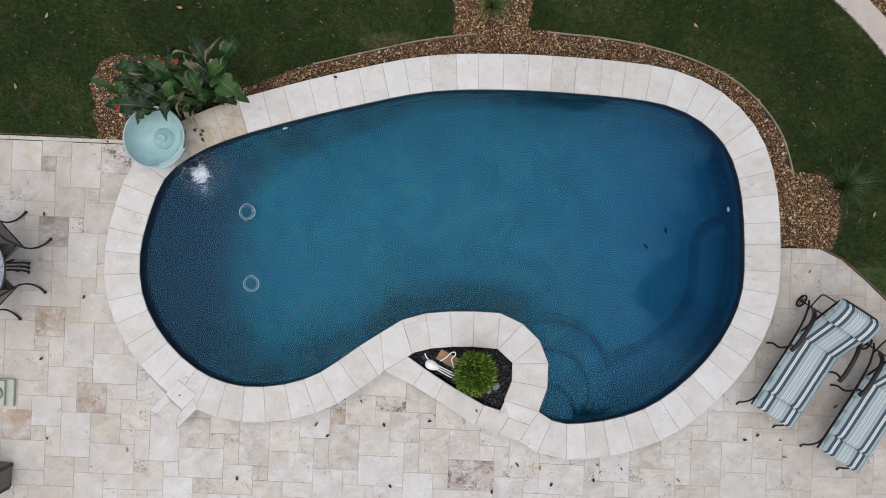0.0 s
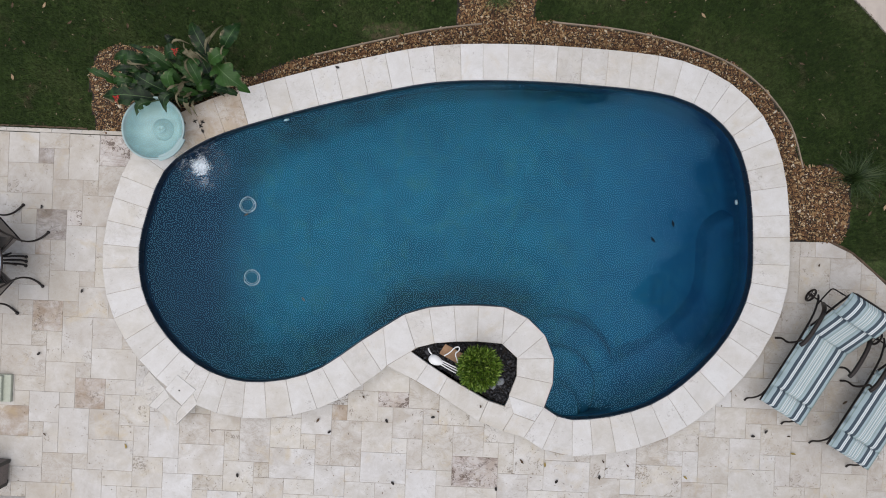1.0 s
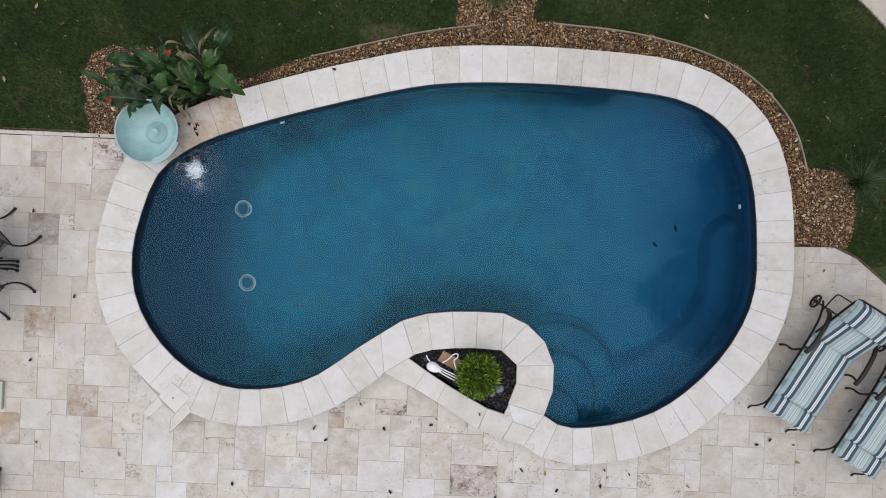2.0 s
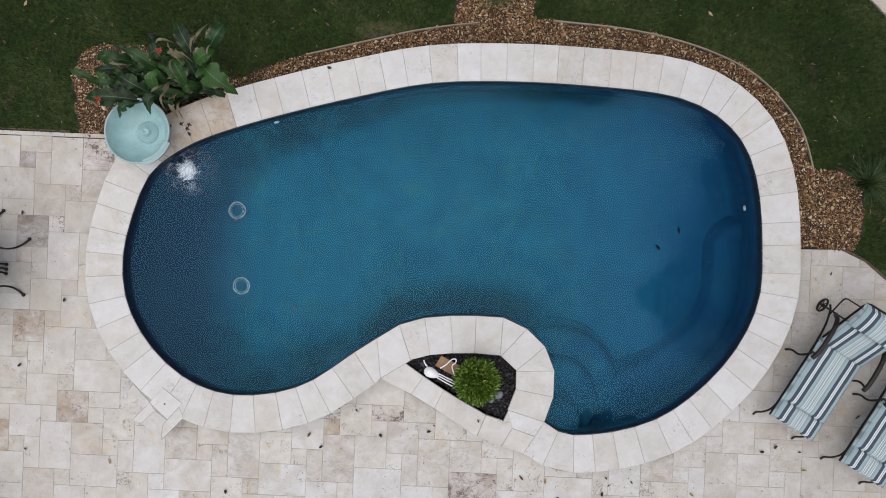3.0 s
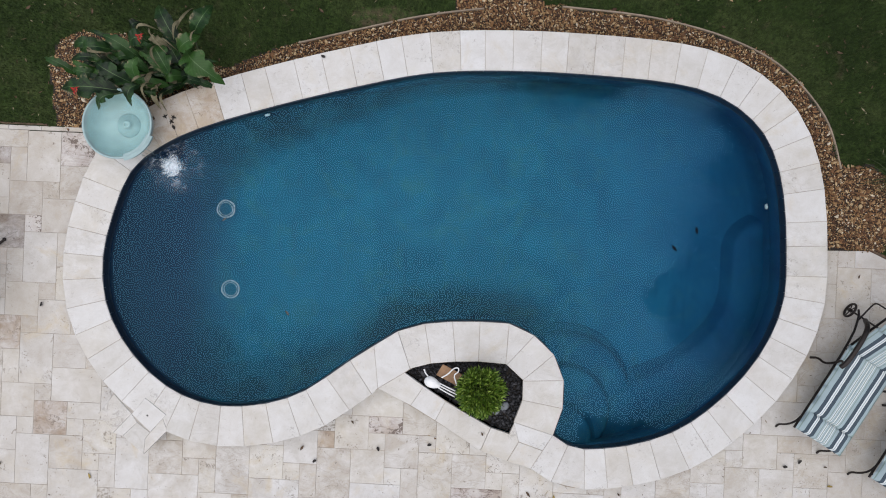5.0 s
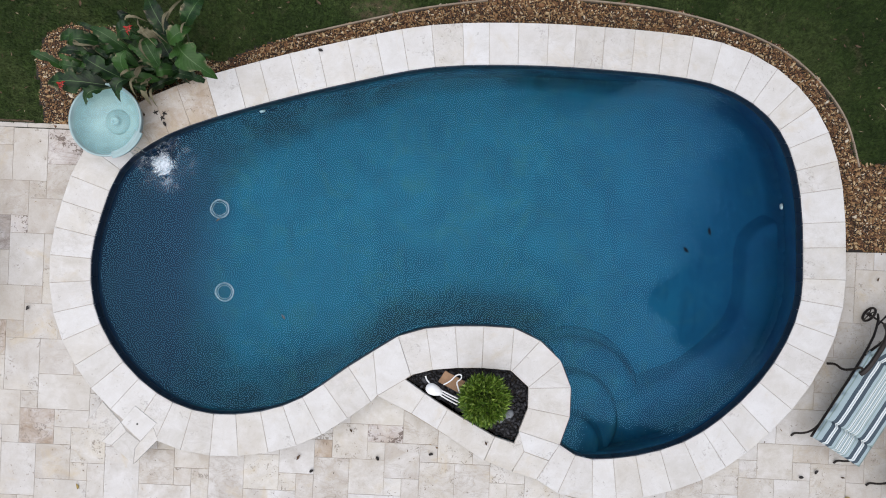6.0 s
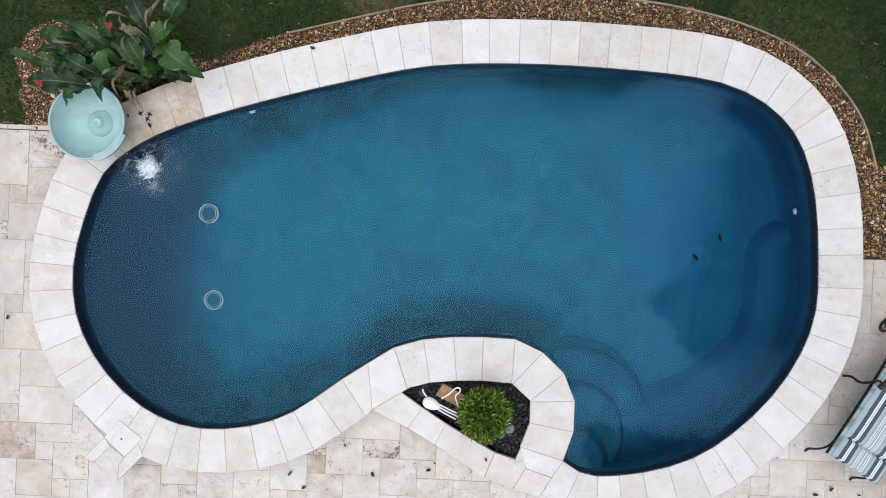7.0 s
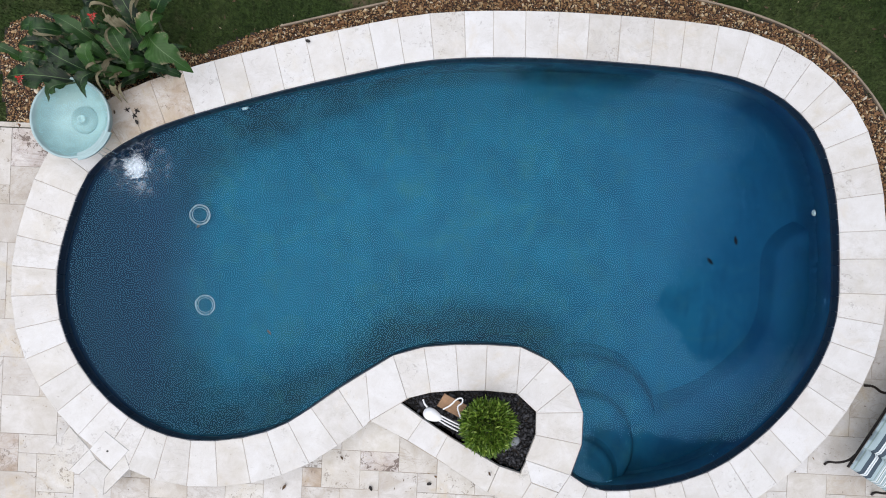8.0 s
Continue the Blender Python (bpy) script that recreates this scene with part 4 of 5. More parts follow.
# edging between gravel and lawn, broken at the spur
edging = thing("lawn_edging", "thin weathered concrete edging between gravel and lawn", "edging", kind="structure")


def strip(line, width, z0, z1, name, parent, material, label=""):
    bm = bmesh.new()
    nrm = normals(line, False)
    rings = []
    for (x, y), n in zip(line, nrm):
        rings.append([bm.verts.new((x + n[0] * o, y + n[1] * o, z)) for o, z in ((-width / 2, z0), (-width / 2, z1 - 0.004), (-width / 2 + 0.004, z1), (width / 2 - 0.004, z1), (width / 2, z1 - 0.004), (width / 2, z0))])
    for a, b in zip(rings, rings[1:]):
        for k in range(5):
            bm.faces.new((a[k], a[k + 1], b[k + 1], b[k]))
    bm.faces.new(rings[0])
    bm.faces.new(rings[-1][::-1])
    return part(name, bm, material, parent, label)


for lo, hi in ((14, 26), (27, 38), (38, 41), (53, 66), (66, 80), (80, 96)):
    seg = kerb[lo:hi + 1]
    strip(seg, 0.021, GROUND - 0.05, 0.012 + 0.006 * math.sin(lo), "edging_piece", edging, EDGING)

# a worn margin of bare soil where the lawn meets the patio
margin = thing("soil_margin", "narrow strip of bare brown soil between patio and lawn", "soil", kind="structure")
rim_line = spline(PATIO_EDGE[1:], closed=False, per=6)
strip(rim_line - 0.016 * normals(rim_line, False), 0.030, GROUND - 0.03, -0.008, "soil_strip", margin, BARE_SOIL)
strip(np.array([(-7.2, BORDER_Y + 0.075), (-6.0, BORDER_Y + 0.078), (-5.1, BORDER_Y + 0.075)]), 0.024, GROUND - 0.03, -0.010, "soil_strip", margin, BARE_SOIL)

# the walkway beyond the lawn
wk = bmesh.new()
vi, vo = [[wk.verts.new((x, y, z)) for x, y in l for z in (0.0,)] for l in (walk_in, walk_out)]
wi, wo = [[wk.verts.new((x, y, -0.06)) for x, y in l] for l in (walk_in, walk_out)]
for k in range(len(vi) - 1):
    wk.faces.new((vi[k], vi[k + 1], vo[k + 1], vo[k]))
    wk.faces.new((vi[k], vi[k + 1], wi[k + 1], wi[k]))
    wk.faces.new((vo[k], vo[k + 1], wo[k + 1], wo[k]))
single("walkway", wk, CONCRETE, "pale curved concrete walkway beyond the lawn", "path", kind="structure")


def on_lawn(p):
    wob = 0.035 * np.sin(p[:, :1] * 11 + 3 * np.sin(p[:, 1:] * 8))
    q = p + wob
    return ~(inside(bed, q) | inside(SPUR, q) | inside(border, p)) & (gap(rim_line, p) > 0.02) & ~inside(outer_line, p) & ~on_patio_zone(p) & ~inside(walkway, p)


def blades(name, p, length, width, material, lean=0.8):
    n = len(p)
    a, tilt = rng.uniform(0, 2 * np.pi, n), rng.uniform(0.2, lean, n)
    L = length * rng.uniform(0.6, 1.3, n)
    d = np.stack([np.cos(a), np.sin(a)], 1)
    s = np.stack([-d[:, 1], d[:, 0]], 1) * width / 2
    z = np.full((n, 1), GROUND)
    root = np.column_stack([p, z])
    m = np.column_stack([p + d * (L * tilt * 0.45)[:, None], z + (L * np.sqrt(1 - tilt ** 2 * 0.6) * 0.6)[:, None]])
    tip = np.column_stack([p + d * (L * tilt)[:, None], z + (L * np.sqrt(1 - tilt ** 2 * 0.8) * 0.8)[:, None]])
    s3 = np.column_stack([s, np.zeros(n)])
    v = np.stack([root - s3, root + s3, m + s3 * 0.9, m - s3 * 0.9, tip], 1).reshape(-1, 3)
    o = np.arange(n)[:, None] * 5
    f = np.concatenate([o + np.array([0, 1, 2]), o + np.array([0, 2, 3]), o + np.array([3, 2, 4])])
    return raw(name, v, f, material)


p = scatter(-6.6, 6.6, 0.0, 4.3, 0.0165, 0.7)
bare = np.hypot((p[:, 0] + 1.05) * 1.9, (p[:, 1] - 2.764) * 5.5) < 0.75
p = p[on_lawn(p) & (rng.uniform(0, 1, len(p)) > np.where(bare, 0.85, 0.15))]
single("grass", blades("grass", p, 0.055, 0.0075, BLADES), None, "short dark green lawn grass", "grass", kind="stuff")


# ---- planter in the coping ----
PLANTER = [(-0.6, -1.45), (-0.5, -1.38), (-0.29, -1.31), (-0.01, -1.27), (0.25, -1.26), (0.58, -1.27), (0.80, -1.48), (0.80, -1.7), (0.71, -1.97), (0.64, -2.1), (0.43, -2.03)]
single("planter_soil", sheet([PLANTER], 0.17), SOIL, "dark soil filling the corner planter", "soil", kind="structure")
p = scatter(-0.62, 0.84, -2.15, -1.25, 0.022)
p = p[inside(PLANTER, p)]
single("lava_gravel", pebbles("lava_gravel", p, 0.172 + rng.uniform(0, 0.02, len(p)), 0.0145, BLACK_GRAVEL, 0.7), None, "black lava gravel in the corner planter", "gravel", kind="stuff")


def leafy_ball(name, centre, rx, rz, count, length, width, material, label, category):
    """A clipped shrub: short stems and thousands of narrow leaves in tufts."""
    t = thing(name, label, category, pose(*centre))
    n = count
    u = rng.normal(size=(n, 3))
    u /= np.linalg.norm(u, axis=1)[:, None]
    u = u[u[:, 2] > -0.45]
    n = len(u)
    tuft = rng.normal(size=(75, 3))
    tuft /= np.linalg.norm(tuft, axis=1)[:, None]
    near = (u @ tuft.T).argmax(1)
    d = u * 0.40 + tuft[near] * 0.45 + rng.normal(scale=0.48, size=(n, 3)) + np.array([0, 0, 0.25])
    d /= np.linalg.norm(d, axis=1)[:, None]
    bulge = 1 + 0.10 * np.sin(u[:, 0] * 7 + 1) * np.sin(u[:, 1] * 6) + rng.normal(scale=0.06, size=n)
    depth = 1 - rng.uniform(0, 1, n) ** 2.2 * 0.45
    root = u * np.array([rx, rx, rz]) * (bulge * depth)[:, None]
    L = length * rng.uniform(0.6, 1.3, n)
    side = np.cross(d, rng.normal(size=(n, 3)))
    side /= np.linalg.norm(side, axis=1)[:, None]
    w = side * width / 2
    mid = root + d * (L * 0.5)[:, None]
    tip = root + d * L[:, None] + np.array([0, 0, -0.004])
    v = np.stack([root, mid + w, tip, mid - w], 1).reshape(-1, 3)
    part("foliage", raw("foliage", v, np.arange(n * 4).reshape(-1, 4), material), None, t)
    # a solid near-black ball stands in for the shrub's shaded inside
    core = bmesh.new()
    bmesh.ops.create_icosphere(core, subdivisions=3, radius=1.0)
    for q in core.verts:
        q.co = Vector((q.co.x * rx, q.co.y * rx, q.co.z * rz)) * 0.55 * (1 + 0.2 * noise.noise(q.co * 3))
    part("inner_twigs", core, DARK_LEAF, t)
    for k in range(5):
        a = k * 1.26
        part("stem", tube([(0.02 * math.cos(a), 0.02 * math.sin(a), -rz - 0.06), (0.10 * math.cos(a), 0.10 * math.sin(a), 0)], 0.008, 6), BARK, t)
    return t


leafy_ball("shrub", (0.285, -1.60, 0.43), 0.235, 0.20, 6000, 0.062, 0.019, BUSH_LEAF, "round bright green shrub with narrow leaves in the planter", "shrub")


def pebble_thing(x, y, z, r):
    bm = bmesh.new()
    bmesh.ops.create_icosphere(bm, subdivisions=3, radius=1.0)
    for q in bm.verts:
        q.co = Vector((q.co.x * r, q.co.y * r * 0.8, q.co.z * r * 0.45)) * (1 + 0.1 * noise.noise(q.co * 2))
    single("river_stone", bm, GREY_STONE, "smooth grey river stone lying on black gravel", "stone", pose(x, y, z, 0, 0, 40), "stones in the planter", smooth=True)


GREY_STONE = plain("grey_river_stone", (0.13, 0.14, 0.15), 0.6)
pebble_thing(0.58, -1.80, 0.20, 0.06)
pebble_thing(0.49, -1.87, 0.195, 0.04)

orn = thing("garden_ornament", "white plastic garden ornament with thin legs lying in the planter", "ornament", pose(-0.27, -1.53, 0.36, 0, 0, -22))
bm = bmesh.new()
bmesh.ops.create_uvsphere(bm, u_segments=28, v_segments=16, radius=1.0)
for q in bm.verts:
    taper = 1 - 0.25 * q.co.x
    q.co = Vector((q.co.x * 0.10, q.co.y * 0.062 * taper, q.co.z * 0.05 * taper))
part("body", bm, WHITE_PLASTIC, orn, smooth=True)
for y0, y1, l in ((0.03, 0.02, 0.36), (0.005, -0.01, 0.34), (-0.02, -0.045, 0.30)):
    part("leg", tube([(0.06, y0, 0.0), (l * 0.6, (y0 + y1) / 2, 0.012), (l, y1, -0.02)], 0.008, 8), WHITE_PLASTIC, orn)
part("leg", tube([(-0.08, 0.05, 0.0), (-0.12, 0.065, -0.01), (-0.15, 0.095, -0.03)], 0.009, 8), WHITE_PLASTIC, orn)
part("foot_loop", tube([(0.07, 0.10, 0.01), (0.12, 0.17, 0.03), (0.15, 0.26, 0.03), (0.20, 0.29, 0.03), (0.22, 0.24, 0.03), (0.18, 0.19, 0.03), (0.24, 0.12, 0.0), (0.33, 0.02, -0.03)], 0.008, 8), WHITE_PLASTIC, orn)
single("wooden_board", box(bmesh.new(), (0.27, 0.15, 0.022), bevel=0.003), FLOWERPOT, "brown wooden board leaning in the planter", "board", pose(-0.08, -1.45, 0.25, 6, 14, -28))

# ---- fountain bowl ----
bowl = thing("fountain_bowl", "sea-green glazed spill bowl on a pedestal beside the pool", "fountain", pose(-3.91, 1.25, GROUND))
RIM = 0.66
part("pedestal", lathe([(0, 0), (0.22, 0), (0.22, 0.05), (0.17, 0.08), (0.14, 0.2), (0.15, 0.3), (0.19, 0.34), (0.0, 0.34)], 40), BOWL, bowl, smooth=True)
part("basin", lathe([(0.0, 0.33), (0.18, 0.34), (0.29, 0.42), (0.355, 0.53), (0.378, RIM - 0.035), (0.392, RIM - 0.03), (0.394, RIM - 0.006), (0.388, RIM), (0.376, RIM), (0.369, RIM - 0.012), (0.345, 0.55), (0.26, 0.46), (0.12, 0.41), (0.0, 0.40)], 72), BOWL, bowl, "wide glazed basin with a rolled rim", smooth=True)
lipm = bmesh.new()
prof = []
for k in range(13):
    a = -0.52 + 1.04 * k / 12
    prof.append((math.cos(a), math.sin(a)))
ringsl = []
for c, s in prof:
    ringsl.append([lipm.verts.new((c * r, s * r, z)) for r, z in ((0.345, RIM - 0.015), (0.395, RIM - 0.004), (0.418, RIM - 0.02), (0.41, RIM - 0.06), (0.34, RIM - 0.06))])
for a, b in zip(ringsl, ringsl[1:]):
    for k in range(5):
        lipm.faces.new((a[k], a[(k + 1) % 5], b[(k + 1) % 5], b[k]))
lipm.faces.new(ringsl[0])
lipm.faces.new(ringsl[-1][::-1])
part("spill_lip", lipm, BOWL, bowl, "flared spill lip", at=pose(0, 0, 0, 0, 0, -47))
part("bubbler", lathe([(0.0, 0.545), (0.018, 0.545), (0.024, 0.565), (0.036, 0.568), (0.046, 0.555), (0.05, 0.52), (0.075, 0.50), (0.125, 0.475), (0.138, 0.44), (0.13, 0.41)], 32), BOWL, bowl, "raised bubbler in the middle", smooth=True, at=pose(0.06, 0.01, -0.02))
bw = part("bowl_water", lathe([(0.0, RIM - 0.045), (0.2, RIM - 0.045), (0.362, RIM - 0.045)], 64), BOWL_WATER, bowl, "clear water in the basin")
bw.visible_shadow = False
# the thin stream that falls from the lip
def thread(x0, y0, x1, y1, r):
    line = []
    for k in range(12):
        t = k / 11
        z = RIM + GROUND - 0.05 - (RIM + GROUND - 0.05 - WATER_Z) * t * t
        line.append((x0 + (x1 - x0) * t, y0 + (y1 - y0) * t, z))
    return tube(line, r, 8, taper=r * 0.5)


st = thing("water_stream", "thin clear threads of water spilling from the bowl", "water", pose(0, 0, 0))
for q in ((-3.655, 1.03, -3.45, 0.875, 0.006), (-3.715, 0.965, -3.50, 0.83, 0.005), (-3.685, 0.995, -3.47, 0.85, 0.004)):
    w = part("thread", thread(*q), BOWL_WATER, st, smooth=True)
    w.visible_shadow = False


# foam where the stream lands
foam = thing("splash", "white foaming splash on the pool where the bowl spills", "splash", pose(SPLASH[0], SPLASH[1], WATER_Z))
core = bmesh.new()
bmesh.ops.create_icosphere(core, subdivisions=5, radius=1.0)
for q in core.verts:
    a = math.atan2(q.co.y, q.co.x)
    w = 1 + 0.35 * noise.noise((math.cos(a) * 2.6, math.sin(a) * 2.6, 3.1))
    q.co = Vector((q.co.x * 0.165 * w, q.co.y * 0.15 * w, q.co.z * 0.022 * w + 0.006 * noise.noise(q.co * 6)))
part("crest", core, CREST, foam, "white foam crest", smooth=True)
froth = bmesh.new()
rings_f = []
for j in range(13):
    rr = 0.46 * (j + 0.3) / 12.3
    rings_f.append([froth.verts.new((rr * math.cos(i * math.pi / 24), rr * math.sin(i * math.pi / 24), 0.004 + 0.010 * math.exp(-(rr / 0.12) ** 2) + 0.003 * noise.noise((i * 0.9, j * 0.8, 1)))) for i in range(48)])
froth.faces.new(rings_f[0])
for ra, rb in zip(rings_f, rings_f[1:]):
    for i in range(48):
        froth.faces.new((ra[i], rb[i], rb[(i + 1) % 48], ra[(i + 1) % 48]))
part("froth", froth, LACE, foam, "lacy threads of froth", smooth=True)
n = 1000
a, r = rng.uniform(0, 2 * np.pi, n), np.abs(rng.normal(0.10, 0.14, n))
q = np.stack([np.cos(a) * r, np.sin(a) * r], 1)
tagged(part("droplets", pebbles("droplets", q, 0.001 + 0.03 * np.exp(-(r / 0.08) ** 2) * rng.uniform(0, 1, n), 0.0017, FOAM, 0.7), None, foam), kind="stuff")


# ---- canna lilies ----
canna = thing("canna_plant", "broad-leaved green canna lilies with red blooms by the fountain bowl", "plant", pose(0, 0, 0))


def canna_leaf(b, t, width, z0, z1, z2, material=None):
    """A broad pointed leaf that arches from its base to its tip, folded along the rib, with its stalk."""
    material = material or CANNA_LEAF
    b, t = Vector((*b, z0)), Vector((*t, z2))
    along = t - b
    side = Vector((-along.y, along.x, 0)).normalized()
    bm = bmesh.new()
    uv = bm.loops.layers.uv.new("UVMap")
    N, M = 30, 8
    rag = random.choice((0.1, 0.5, 1.0, 1.6))
    ph = random.uniform(0, 6)
    sway = random.uniform(-0.05, 0.05)
    grid, mid = [], []
    for i in range(N + 1):
        s = i / N
        c = b + along * s + Vector((0, 0, 4 * s * (1 - s) * (z1 - (z0 + z2) / 2))) + side * sway * math.sin(s * math.pi)
        mid.append(c)
        half = 1.08 * width / 2 * max(0.03, math.sin(math.pi * min(1, s ** 0.8)) ** 0.75) * (1.05 - 0.2 * s)
        row = []
        for k in range(M + 1):
            u = k / M * 2 - 1
            edge = 1 + 0.05 * math.sin(s * 23 + ph + u) - rag * abs(u) ** 2 * max(0, noise.noise((s * 8 + ph, 4.0 * (u > 0), ph)) - 0.12)
            lift = 0.30 * abs(u) * half + 0.10 * half * math.sin(s * 17 + ph) * u + 0.06 * half * math.sin(s * 41 + 2 * ph) * u * u - 0.6 * u * u * half * max(0, s - 0.5)
            row.append((bm.verts.new(c + side * u * half * edge + Vector((0, 0, lift))), (k / M, s)))
        grid.append(row)
    for r0, r1 in zip(grid, grid[1:]):
        for k in range(M):
            vs = (r0[k], r0[k + 1], r1[k + 1], r1[k])
            f = bm.faces.new([v for v, _ in vs])
            for l, (_, c) in zip(f.loops, vs):
                l[uv].uv = c
    lf = part("leaf", bm, material, canna, smooth=True)
    foot = Vector((-3.55 + 0.55 * (b.x + 3.55), 1.93 + 0.35 * (b.y - 1.9), GROUND))
    if width > 0.04:
        part("stalk", tube([foot, foot.lerp(b, 0.5) + Vector((0.02, 0.0, 0.06)), b, b + along * 0.1], 0.013, 6, taper=0.007), GREEN_STEM if material is CANNA_LEAF else DRY_STEM, canna)
    return lf


canna_leaf((-3.11, 2.06), (-2.68, 1.71), 0.28, 0.75, 0.95, 0.72)
canna_leaf((-3.13, 2.01), (-2.88, 2.16), 0.19, 0.9, 1.05, 0.95)
canna_leaf((-2.95, 2.17), (-2.76, 2.49), 0.19, 0.95, 1.1, 0.95)
canna_leaf((-3.15, 2.09), (-3.39, 2.51), 0.17, 0.85, 1.0, 0.85)
canna_leaf((-3.65, 1.97), (-4.04, 2.19), 0.14, 0.6, 0.8, 0.75)
canna_leaf((-3.96, 2.05), (-4.27, 2.02), 0.17, 0.7, 0.85, 0.72)
canna_leaf((-3.69, 2.06), (-3.44, 2.1), 0.18, 0.85, 0.95, 0.85)
canna_leaf((-3.76, 1.71), (-4.13, 1.9), 0.20, 0.55, 0.75, 0.7)
canna_leaf((-3.89, 1.62), (-4.56, 1.62), 0.25, 0.6, 0.75, 0.6)
canna_leaf((-4.44, 1.81), (-4.84, 1.98), 0.10, 0.4, 0.6, 0.5)
canna_leaf((-3.98, 1.94), (-4.5, 1.95), 0.10, 0.55, 0.7, 0.55)
canna_leaf((-3.31, 1.82), (-3.5, 2.11), 0.24, 0.7, 0.85, 0.7)
canna_leaf((-3.74, 2.0), (-4.09, 2.05), 0.14, 0.6, 0.65, 0.5)
canna_leaf((-3.91, 1.56), (-4.12, 1.39), 0.13, 0.7, 0.75, 0.62)
canna_leaf((-3.61, 1.67), (-3.73, 1.44), 0.14, 0.75, 0.8, 0.66)
canna_leaf((-3.32, 1.86), (-3.07, 1.8), 0.14, 0.4, 0.5, 0.4)
canna_leaf((-3.52, 1.74), (-3.51, 1.46), 0.08, 0.5, 0.55, 0.42, CANNA_DRY)
canna_leaf((-3.6, 2.33), (-3.72, 2.23), 0.10, 0.7, 0.8, 0.7)
canna_leaf((-3.23, 1.93), (-3.44, 2.27), 0.21, 0.6, 0.72, 0.6)
canna_leaf((-3.83, 1.83), (-4.17, 1.66), 0.19, 0.45, 0.6, 0.5)
canna_leaf((-3.46, 2.01), (-3.36, 1.79), 0.16, 0.6, 0.75, 0.6)
canna_leaf((-3.29, 2.08), (-3.39, 2.21), 0.09, 0.8, 0.9, 0.8, CANNA_DRY)
canna_leaf((-3.46, 2.16), (-3.38, 2.1), 0.07, 0.85, 0.9, 0.8, CANNA_DRY)
canna_leaf((-3.64, 1.67), (-3.59, 1.94), 0.16, 0.6, 0.85, 0.85)
canna_leaf((-3.6, 1.89), (-3.94, 1.9), 0.17, 0.5, 0.62, 0.5)
canna_leaf((-3.36, 1.95), (-3.11, 1.98), 0.14, 0.55, 0.62, 0.5)
canna_leaf((-3.88, 1.73), (-4.04, 1.92), 0.14, 0.5, 0.6, 0.5)
canna_leaf((-4.32, 1.81), (-4.53, 1.86), 0.09, 0.3, 0.45, 0.35)
canna_leaf((-4.25, 1.91), (-4.48, 1.94), 0.09, 0.3, 0.45, 0.35)

for k in range(110):
    a, r = random.uniform(0, 2 * math.pi), random.uniform(0.05, 1.0) ** 0.5
    bx, by = -3.70 + 0.60 * r * math.cos(a), 1.93 + 0.24 * r * math.sin(a)
    b2 = random.gauss(2.9, 0.6) if k % 3 else random.uniform(0, 2 * math.pi)
    l = random.uniform(0.22, 0.46)
    tx, ty = bx + l * math.cos(b2), by + 0.7 * l * math.sin(b2)
    if math.hypot(tx + 3.91, ty - 1.25) > 0.42 and 1.5 < ty < 2.3 and tx > -4.6:
        z0 = random.uniform(0.12, 0.6)
        canna_leaf((bx, by), (tx, ty), random.uniform(0.05, 0.14), z0, z0 + random.uniform(0.05, 0.2), z0 + random.uniform(-0.1, 0.1), CANNA_DRY if k % 11 == 0 else None)


# withered strips and torn pieces hanging among the leaves
for x, y, ang, l, z in ((-3.42, 2.22, -55, 0.32, 0.98), (-3.60, 2.20, 10, 0.22, 0.9), (-3.38, 2.06, -80, 0.24, 0.9), (-4.0, 2.08, 200, 0.24, 0.75), (-3.52, 1.72, -95, 0.24, 0.72), (-3.35, 1.84, 170, 0.30, 0.55), (-3.3, 2.12, -35, 0.2, 0.95), (-3.12, 2.2, 60, 0.3, 1.0), (-3.08, 2.3, -110, 0.22, 1.02), (-3.95, 1.98, 165, 0.26, 0.82), (-4.02, 1.93, 150, 0.22, 0.8), (-3.3, 1.95, 190, 0.34, 0.6), (-3.55, 1.78, 205, 0.2, 0.74), (-3.42, 1.62, -80, 0.2, 0.6), (-2.95, 2.05, 80, 0.18, 1.0)):
    a = math.radians(ang)
    canna_leaf((x, y), (x + l * math.cos(a), y + l * math.sin(a)), random.uniform(0.014, 0.034), z, z + 0.08, z - 0.06, CANNA_DRY)


# thin fronds on the gravel side
fv, ff = [], []
for k in range(150):
    a = random.gauss(2.75, 0.55)
    d, w = Vector((math.cos(a), math.sin(a), 0)), Vector((-math.sin(a), math.cos(a), 0))
    c0, L, o = Vector((-4.0 + random.gauss(0, 0.10), 1.80 + random.gauss(0, 0.10), 0.05)), random.uniform(0.22, 0.5), len(fv)
    for i in range(5):
        u = i / 4
        c = c0 + d * L * u + Vector((0, 0, 0.55 * L * math.sin(2.2 * u)))
        fv += [tuple(c - w * 0.006 * (1.05 - u)), tuple(c + w * 0.006 * (1.05 - u))]
    ff += [(o + 2 * i, o + 2 * i + 1, o + 2 * i + 3, o + 2 * i + 2) for i in range(4)]
part("frond", raw("frond", fv, ff, REED), None, canna, "thin dark fronds")


def bloom(x, y, z):
    h = part("flower", tube([(x, y, z - 0.35), (x + 0.02, y, z - 0.1), (x, y, z)], 0.007, 6), GREEN_STEM, canna, "red canna bloom")
    for k in range(7):
        a = k * 0.9
        bm = bmesh.new()
        r = 0.05 if k % 2 else 0.035
        vs = [bm.verts.new((x + r * f * math.cos(a + o), y + r * f * math.sin(a + o), z + h2)) for f, o, h2 in ((0.1, 0, 0), (0.7, -0.35, 0.02), (1.1, 0, 0.015 - 0.03 * (k % 3)), (0.7, 0.35, 0.02))]
        bm.faces.new(vs)
        part("petal", bm, RED_PETAL, h)


bloom(-4.27, 1.56, 0.82)
